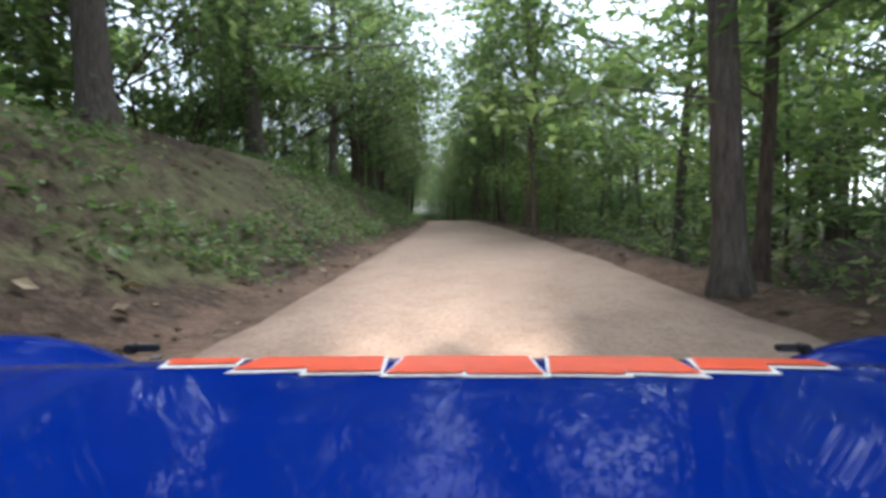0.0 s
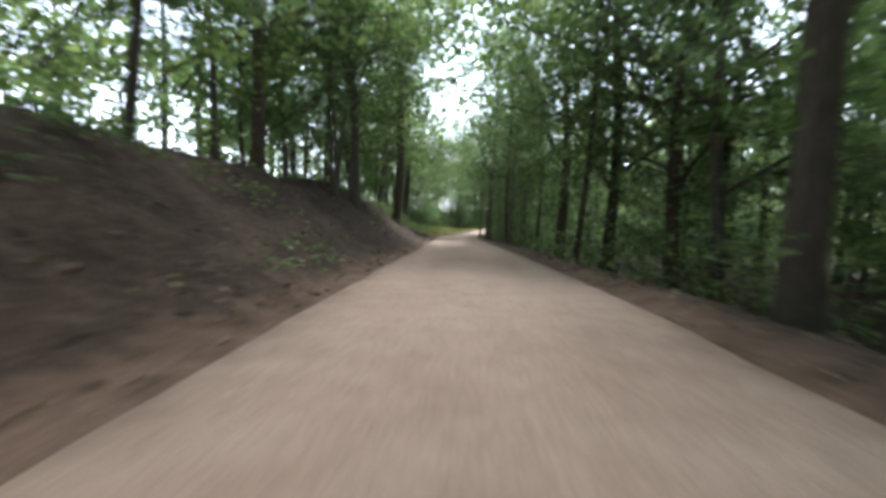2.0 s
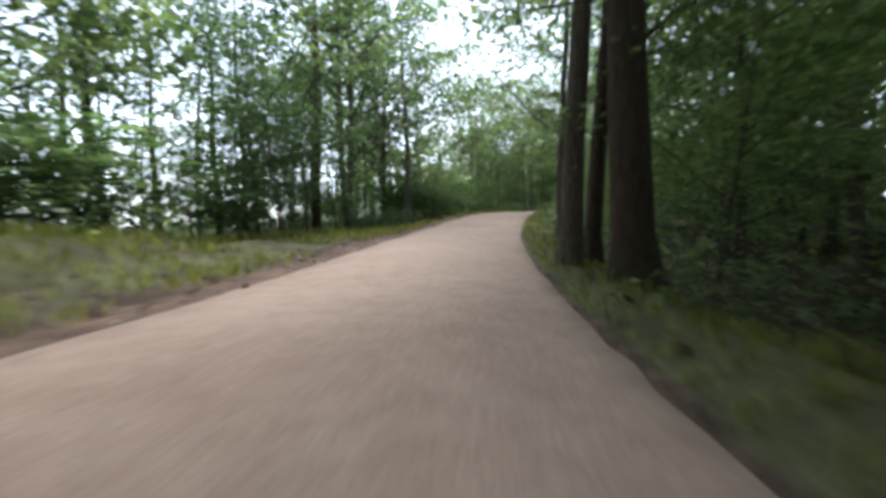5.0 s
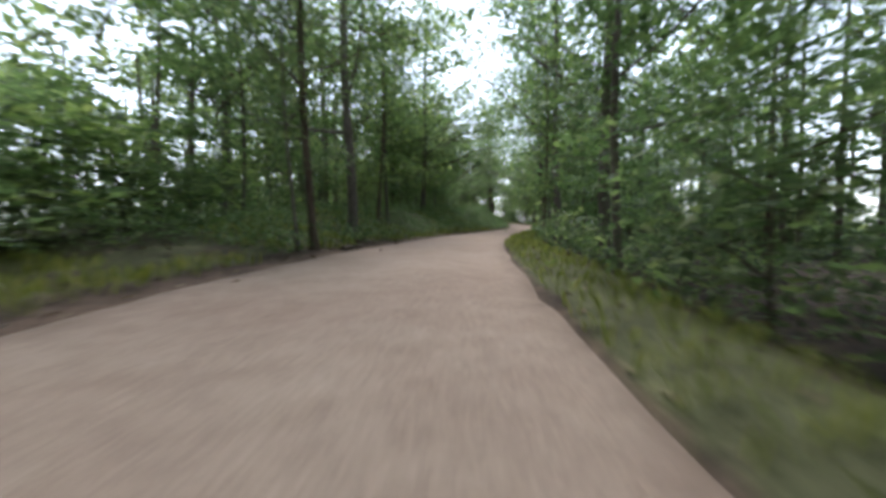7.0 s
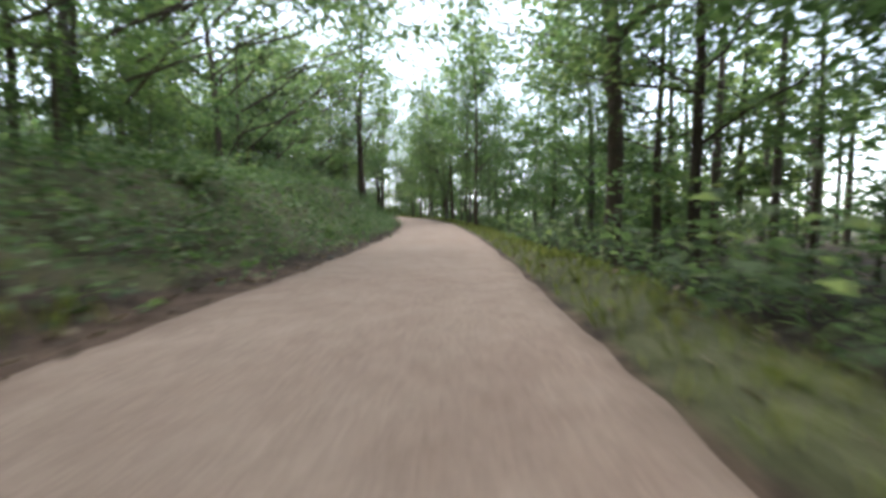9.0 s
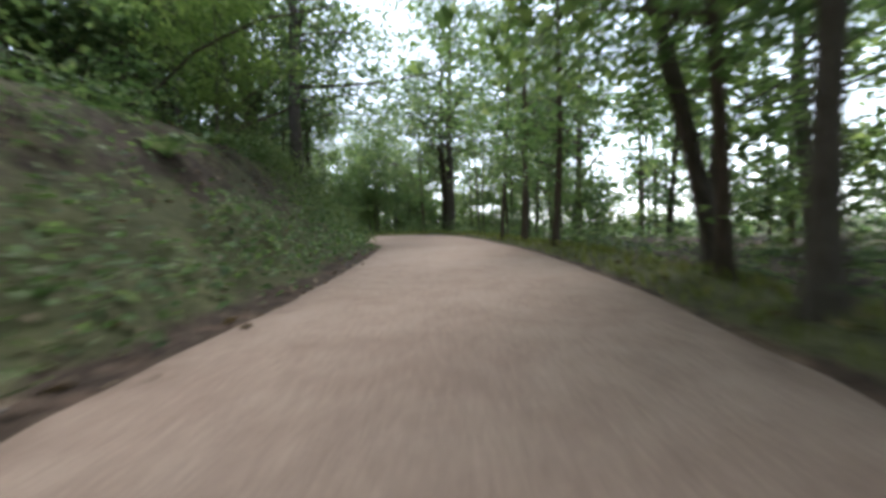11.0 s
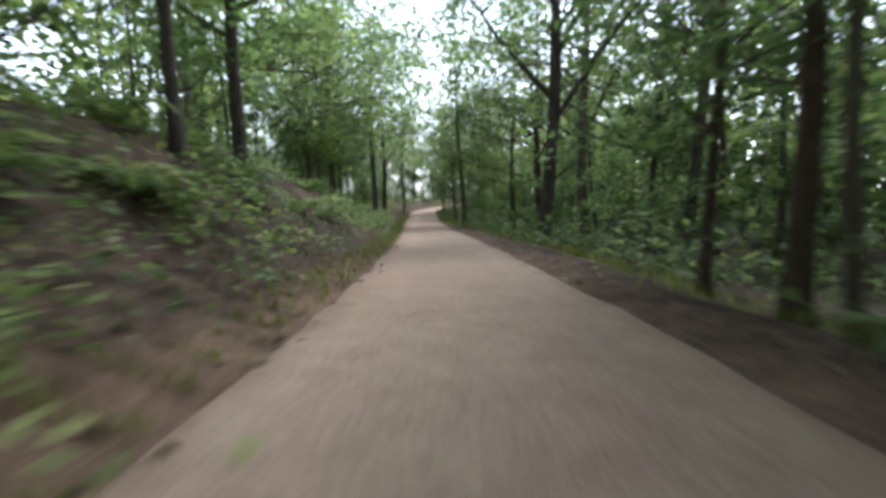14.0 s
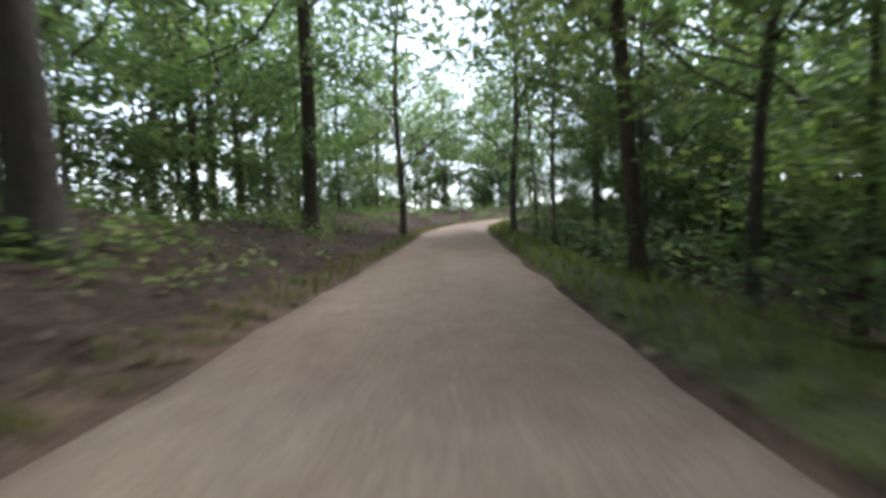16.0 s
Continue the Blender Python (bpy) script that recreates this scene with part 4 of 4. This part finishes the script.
spots = ground_points(110, 262, 306, lambda s: -edge(s, -1) - 0.7 - 4.8 * pick.random())
pts = np.concatenate([q + np.random.default_rng(k).normal(0, 1, (22, 3)) * (0.34, 0.34, 0.07) + (0, 0, 0.14) for k, q in enumerate(spots)])
lv, lq = leaves(pts, (0.12, 0.12, 0.06), 9, 0.13, woods)
stuff("bank_plants", "clumps of pale green leafy plants on the sandy bank", "ground cover", lv, lq, PALE)

pts = ground_points(2000, -12, 84, lambda s: -edge(s, -1) - 0.7 - 4.2 * pick.random(), lambda s, u: noise.noise((s * 0.16, u * 0.4, 2.0)) > -0.05 and pick.random() < smooth((64 - s) / 28) + 0.12)
pts[:, 2] += 0.06
lv, lq = leaves(pts, (0.25, 0.25, 0.06), 14, 0.13, woods)
stuff("bank_plants", "patches of low green plants on the earth bank", "ground cover", lv, lq, HERB)

pts = ground_points(1500, 74, 114, lambda s: -edge(s, -1) - 1.3 - 5.0 * pick.random(), lambda s, u: noise.noise((s * 0.2, u * 0.45, 21.0)) > 0.02 and pick.random() < smooth((s - 72) / 14))
pts[:, 2] += np.random.default_rng(23).uniform(0.04, 0.4, len(pts))
lv, lq = leaves(pts, (0.24, 0.24, 0.11), 13, 0.13, woods)
stuff("bank_plants", "loose green weeds growing over the low end of the bank", "ground cover", lv, lq, PALE)

pts = ground_points(1500, 296, 412, lambda s: -edge(s, -1) - 1.0 - 7 * pick.random(), lambda s, u: noise.noise((s * 0.25, u * 0.5, 12.0)) > 0.08)
pts[:, 2] += np.random.default_rng(16).uniform(0.03, 0.3, len(pts))
lv, lq = leaves(pts, (0.22, 0.22, 0.09), 14, 0.14, woods)
stuff("bank_plants", "scattered green ferns and seedlings on the brown bank", "ground cover", lv, lq, HERB)

pts = ground_points(26000, 90, 414, lambda s: edge(s) + 0.02 + 1.7 * pick.random(), lambda s, u: pick.random() < green_amount(s, u) / 0.30 + 0.03)
gv, gq = blades(pts, 0.16, woods)
stuff("verge_grass", "short green grass on the road verge", "grass", gv, gq, GRASS)

pts = ground_points(18500, 97, 207, lambda s: -edge(s, -1) - 0.25 - 5.5 * pick.random(), lambda s, u: noise.noise((s * 0.2, u * 0.3, 9.0)) > -0.15)
gv, gq = blades(pts, 0.24, woods)
stuff("verge_grass", "rough grass and weeds beside the open bend", "grass", gv, gq, GRASS)

pts = ground_points(9000, 287, 415, lambda s: -edge(s, -1) - 0.0 - 0.6 * pick.random())
gv, gq = blades(pts, 0.13, woods)
stuff("verge_grass", "thin green grass along the foot of the bank", "grass", gv, gq, GRASS)

pts = ground_points(28000, -15, 380, lambda s: pick.choice((-1, 1, -1)) * (edge(s) + 0.1 + 6.0 * pick.random() ** 1.3))
pts[:, 2] += 0.012
lv, lq = leaves(pts, (0.05, 0.05, 0.006), 1, 0.13, woods, 0.0)
stuff("leaf_litter", "brown dry fallen leaves on the forest floor", "leaf litter", lv, lq, LITTER)


# ---------- ferns on the bank ----------
def fern_meshes(seed):
    """Arching fronds, each with two rows of narrow leaflets."""
    g = np.random.default_rng(seed)
    fronds = []
    for k in range(10):
        yaw = k * 0.63 + g.uniform(-0.2, 0.2)
        long, rise = g.uniform(0.5, 0.75), g.uniform(0.35, 0.6)
        out, side = np.array([math.cos(yaw), math.sin(yaw), 0]), np.array([-math.sin(yaw), math.cos(yaw), 0])
        v, q = [], []
        for j in range(13):
            f = j / 13
            p = out * long * f + np.array([0, 0, rise * (f * 1.7 - f * f * 1.45)])
            nxt = out * long * (f + 0.07) + np.array([0, 0, rise * ((f + 0.07) * 1.7 - (f + 0.07) ** 2 * 1.45)])
            reach = 0.17 * math.sin(math.pi * min(1.0, 0.12 + f * 0.9)) + 0.01
            for sgn in (-1, 1):
                tip = p + side * sgn * reach + out * 0.05 - np.array([0, 0, reach * 0.3])
                o = len(v)
                v += [p, (p + tip) / 2 - out * 0.012, tip, nxt]
                q.append((o, o + 1, o + 2, o + 3))
        fronds.append(quads_mesh("frond", v, q, HERB))
    return fronds


def fern_model(seed):
    top = new("fern")
    for me in fern_meshes(seed):
        part("frond", me, top)
    return tagged(top, "green fern with arching fronds growing on the bank", "fern", "ferns beside the road")


FERNS = [fern_model(k) for k in (61, 62)]
for k in range(64):
    s = pick.uniform(294, 320) if k < 24 else pick.uniform(212, 262) if k < 40 else pick.uniform(266, 300)
    u = -(edge(s, -1) + pick.uniform(0.8, 3.6)) if k % 6 else edge(s) + pick.uniform(0.7, 1.8)
    x, y = spot(s, u)
    ob = FERNS[k] if k < 2 else copy_thing(FERNS[k % 2], Matrix.Identity(4))
    ob.matrix_basis = pose(x, y, height(s, u) + 0.01, pick.uniform(-8, 8), pick.uniform(-8, 8), pick.uniform(0, 360)) @ Matrix.Scale(pick.uniform(0.7, 1.2), 4)


# ---------- stones and fallen wood ----------
def stone_mesh(seed):
    g = np.random.default_rng(seed)
    bm = bmesh.new()
    bmesh.ops.create_icosphere(bm, subdivisions=2, radius=1.0)
    for v in bm.verts:
        v.co *= 0.8 + 0.35 * noise.noise(v.co * 1.3 + Vector((seed, 0, 0)))
        v.co.z *= 0.6
    me = bpy.data.meshes.new("stone")
    bm.to_mesh(me)
    bm.free()
    me.materials.append(STONE)
    return me


STONES = [stone_mesh(k) for k in (1, 2, 3)]
for k in range(70):
    s = pick.uniform(210, 315) if k < 45 else pick.uniform(0, 350)
    u = -(edge(s, -1) + pick.uniform(0.02, 0.7))
    x, y = spot(s, u)
    size = pick.uniform(0.03, 0.085)
    ob = new("stone", STONES[k % 3])
    ob.matrix_basis = pose(x, y, height(s, u) + size * 0.2, 0, 0, pick.uniform(0, 360)) @ Matrix.Diagonal((size, size * pick.uniform(0.7, 1.2), size, 1))
    tagged(ob, "small grey stone lying at the foot of the bank", "stone", "stones beside the road")


def fallen(s, u, long, thick, yaw, label):
    g = np.random.default_rng(int(s * 10))
    x, y = spot(s, u)
    line = [(np.array([k * long / 5, 0.05 * g.normal(), 0.03 * g.normal()]), thick / 2 * (1 - 0.11 * k)) for k in range(6)]
    stubs = [[(line[k][0], thick * 0.18), (line[k][0] + g.normal(0, 0.2, 3) + (0.1, 0.1, 0.25), 0.008)] for k in (2, 3, 4)]
    v, q = tubes([line] + stubs, 8)
    top = new("fallen_branch", quads_mesh("fallen_branch", v, q, BARK_BROWN, True))
    z0 = height(s, u)
    x1, y1 = x + long * math.cos(radians(yaw)), y + long * math.sin(radians(yaw))
    s1, u1 = nearest(x1, y1)
    tilt = math.degrees(math.atan2(height(s1, u1) - z0, long))
    top.matrix_basis = pose(x, y, z0 + thick * 0.3, 0, -tilt, yaw)
    tagged(top, label, "fallen branch")


fallen(174, -2.7, 2.4, 0.16, 60, "dark fallen log lying in weeds beside the road")
fallen(311, 2.9, 2.2, 0.07, 40, "pale dead branch lying on the verge")
fallen(340, 3.4, 1.8, 0.08, 130, "broken dead branch on the forest floor")
fallen(66, -4.2, 2.0, 0.09, 100, "grey dead branch lying on the earth bank")


# ---------- the blue vehicle at the start of the drive ----------
BLUE = plain("blue_paint", (0.003, 0.018, 0.20), 0.04, 0.0, 0.0, 0.06, 0.05)
BLACK = plain("black_rubber", (0.012, 0.012, 0.012), 0.6)
DARK = plain("dark_plastic", (0.02, 0.02, 0.022), 0.45)
ORANGE = plain("orange_film", (0.75, 0.085, 0.028), 0.4)
WHITE = plain("white_film", (0.75, 0.75, 0.75), 0.4)
STEEL = plain("steel", (0.5, 0.5, 0.5), 0.35, 1.0)


def glass():
    m, nt, out = material("window_glass")
    g = node(nt, "ShaderNodeBsdfGlass", Roughness=0.0, IOR=1.45)
    g.inputs["Color"].default_value = (0.75, 0.8, 0.8, 1)
    nt.links.new(g.outputs[0], out.inputs[0])
    return m


GLASS = glass()


def sheet(name, xs, ys, high, thick, mat, parent, label=""):
    """A bent panel over a grid, with real thickness."""
    nx, ny = len(xs), len(ys)
    top = [(x, y, high(x, y)) for y in ys for x in xs]
    low = [(x, y, z - thick) for x, y, z in top]
    n = nx * ny
    q = []
    for b in range(ny - 1):
        for a in range(nx - 1):
            o = b * nx + a
            q += [(o, o + 1, o + nx + 1, o + nx), (n + o, n + o + nx, n + o + nx + 1, n + o + 1)]
    for a in range(nx - 1):
        q += [(a, n + a, n + a + 1, a + 1), ((ny - 1) * nx + a, (ny - 1) * nx + a + 1, n + (ny - 1) * nx + a + 1, n + (ny - 1) * nx + a)]
    for b in range(ny - 1):
        o = b * nx
        q += [(o, o + nx, n + o + nx, n + o), (o + nx - 1, n + o + nx - 1, n + o + 2 * nx - 1, o + 2 * nx - 1)]
    return part(name, quads_mesh(name, top + low, q, mat, True), parent, label)


def block(name, size, at, mat, parent, label="", soft=0.02):
    bm = bmesh.new()
    bmesh.ops.create_cube(bm, size=1.0)
    bmesh.ops.scale(bm, vec=size, verts=bm.verts)
    bmesh.ops.bevel(bm, geom=bm.edges[:], offset=soft, segments=2, affect="EDGES")
    bmesh.ops.translate(bm, vec=at, verts=bm.verts)
    me = bpy.data.meshes.new(name)
    bm.to_mesh(me)
    bm.free()
    me.materials.append(mat)
    return part(name, me, parent, label)


def ring(name, radius, hole, wide, at, mat, parent, label=""):
    """A rounded ring round the x axis, such as a tyre or a rim."""
    n, prof = 28, [(hole, -0.42), (radius * 0.93, -0.5), (radius, -0.36), (radius, 0.36), (radius * 0.93, 0.5), (hole, 0.42)]
    v, q = [], []
    for k in range(n):
        a = 2 * math.pi * k / n
        for r, w in prof:
            v.append((at[0] + w * wide, at[1] + r * math.cos(a), at[2] + r * math.sin(a)))
    m = len(prof)
    for k in range(n):
        for j in range(m):
            k2, j2 = (k + 1) % n, (j + 1) % m
            q.append((k * m + j, k * m + j2, k2 * m + j2, k2 * m + j))
    return part(name, quads_mesh(name, v, q, mat, True), parent, label)


def build_vehicle():
    car = new("off_road_vehicle")
    car.location, car.rotation_euler = (0.02, 0.0, -0.291), (0, radians(1.0), 0)
    tagged(car, "glossy blue off-road vehicle with orange lettering across its hood", "vehicle")
    xs = np.linspace(-0.76, 0.76, 39)
    ys = np.linspace(-0.34, 0.80, 25)

    def hood_top(x, y):
        dome = 0.006 * smooth((0.34 - abs(x)) / 0.14) * smooth((0.70 - y) / 0.1)
        return 0.982 - 0.008 * (x / 0.6) ** 2 + dome - 0.02 * y - 0.10 * max(0.0, y - 0.74) ** 2 * 60 + 0.012

    hood = sheet("hood", xs, ys, hood_top, 0.03, BLUE, car, "glossy blue hood panel reflecting trees and sky")
    for sgn in (-1, 1):
        fx = np.linspace(0.79, 1.12, 15)

        def fender_top(x, y):
            k = (abs(x) - 0.79) / 0.33
            return 0.872 + 0.075 * math.sin(min(1.0, k * 1.25) * math.pi * 0.55) - 0.25 * smooth((k - 0.8) / 0.2) - 1.1 * max(0.0, y - 1.0) ** 2

        sheet("fender", fx * sgn if sgn > 0 else -fx[::-1], np.linspace(0.55, 1.4, 21), fender_top, 0.03, BLUE, car, "rounded blue front fender")
        block("latch", (0.05, 0.014, 0.012), (0.535 * sgn, 0.79, 0.985), DARK, hood, "black hood latch", 0.003)
        block("latch", (0.018, 0.022, 0.016), (0.552 * sgn, 0.785, 0.985), BLACK, hood, "black hood latch", 0.003)
        block("side_panel", (0.10, 0.9, 0.26), (0.83 * sgn, -0.08, 0.80), BLUE, car)
        block("headlight", (0.22, 0.06, 0.14), (0.62 * sgn, 0.96, 0.78), WHITE, car, "round-edged headlight", 0.03)
        for wy in (0.82, -2.05):
            tyre = ring("wheel", 0.31, 0.19, 0.22, (0.88 * sgn, wy, 0.60), BLACK, car, "black knobbly tyre on a steel rim")
            ring("rim", 0.195, 0.04, 0.18, (0.88 * sgn, wy, 0.60), STEEL, tyre, "steel rim")
    block("grille", (0.95, 0.05, 0.22), (0, 0.93, 0.79), DARK, car, "dark grille")
    block("bumper", (1.7, 0.14, 0.16), (0, 1.08, 0.60), DARK, car, "dark bumper", 0.04)
    block("floor_pan", (1.3, 3.2, 0.12), (0, -0.75, 0.58), DARK, car)
    block("cab", (1.7, 2.0, 0.36), (0, -1.75, 0.83), BLUE, car, "blue cab sides", 0.05)
    block("roof", (1.5, 1.7, 0.06), (0, -1.75, 1.68), BLUE, car, "blue roof", 0.025)
    for sgn in (-1, 1):
        for y0, y1 in ((-0.62, -0.95), (-1.8, -1.8), (-2.68, -2.58)):
            v, q = tubes([[(np.array([0.78 * sgn, y0, 0.98]), 0.035), (np.array([0.72 * sgn, y1, 1.67]), 0.03)]], 8)
            part("pillar", quads_mesh("pillar", v, q, BLUE, True), car)
    sheet("windscreen", np.linspace(-0.70, 0.70, 9), np.linspace(-0.94, -0.66, 4), lambda x, y: 1.0 + (-0.66 - y) * 2.3, 0.008, GLASS, car, "clear windscreen")
    # lettering that cannot be read: slanted orange bars with white borders
    for k in range(9):
        x0 = -0.455 + k * 0.112
        for mat, grow, lift, name in ((WHITE, 0.006, 0.002, "border"), (ORANGE, 0.0, 0.0045, "bar")):
            bm = bmesh.new()
            skew = 0.035 if k % 2 else -0.02
            depth = 0.10 * (1 - (abs(k - 4) / 4.6) ** 2) + 0.012
            far = 0.752
            corners = [(x0 - grow, far - depth - 2.2 * grow), (x0 + 0.103 + grow, far - depth - 2.2 * grow), (x0 + 0.109 + skew * 0.5 + grow, far + grow), (x0 + skew * 0.6 - grow, far + grow)]
            steps = 4
            rows = []
            for j in range(steps + 1):
                f = j / steps
                left = [corners[0][i] * (1 - f) + corners[3][i] * f for i in (0, 1)]
                right = [corners[1][i] * (1 - f) + corners[2][i] * f for i in (0, 1)]
                rows.append([bm.verts.new((left[0] * (1 - e) + right[0] * e, left[1], hood_top(left[0] * (1 - e) + right[0] * e, left[1]) + lift)) for e in (0, 0.34, 0.67, 1)])
            for j in range(steps):
                for e in range(3):
                    bm.faces.new((rows[j][e], rows[j][e + 1], rows[j + 1][e + 1], rows[j + 1][e]))
            me = bpy.data.meshes.new(name)
            bm.to_mesh(me)
            bm.free()
            me.materials.append(mat)
            part(name, me, hood, "orange hood lettering bar" if mat is ORANGE else "white border of the lettering")
    return car


build_vehicle()
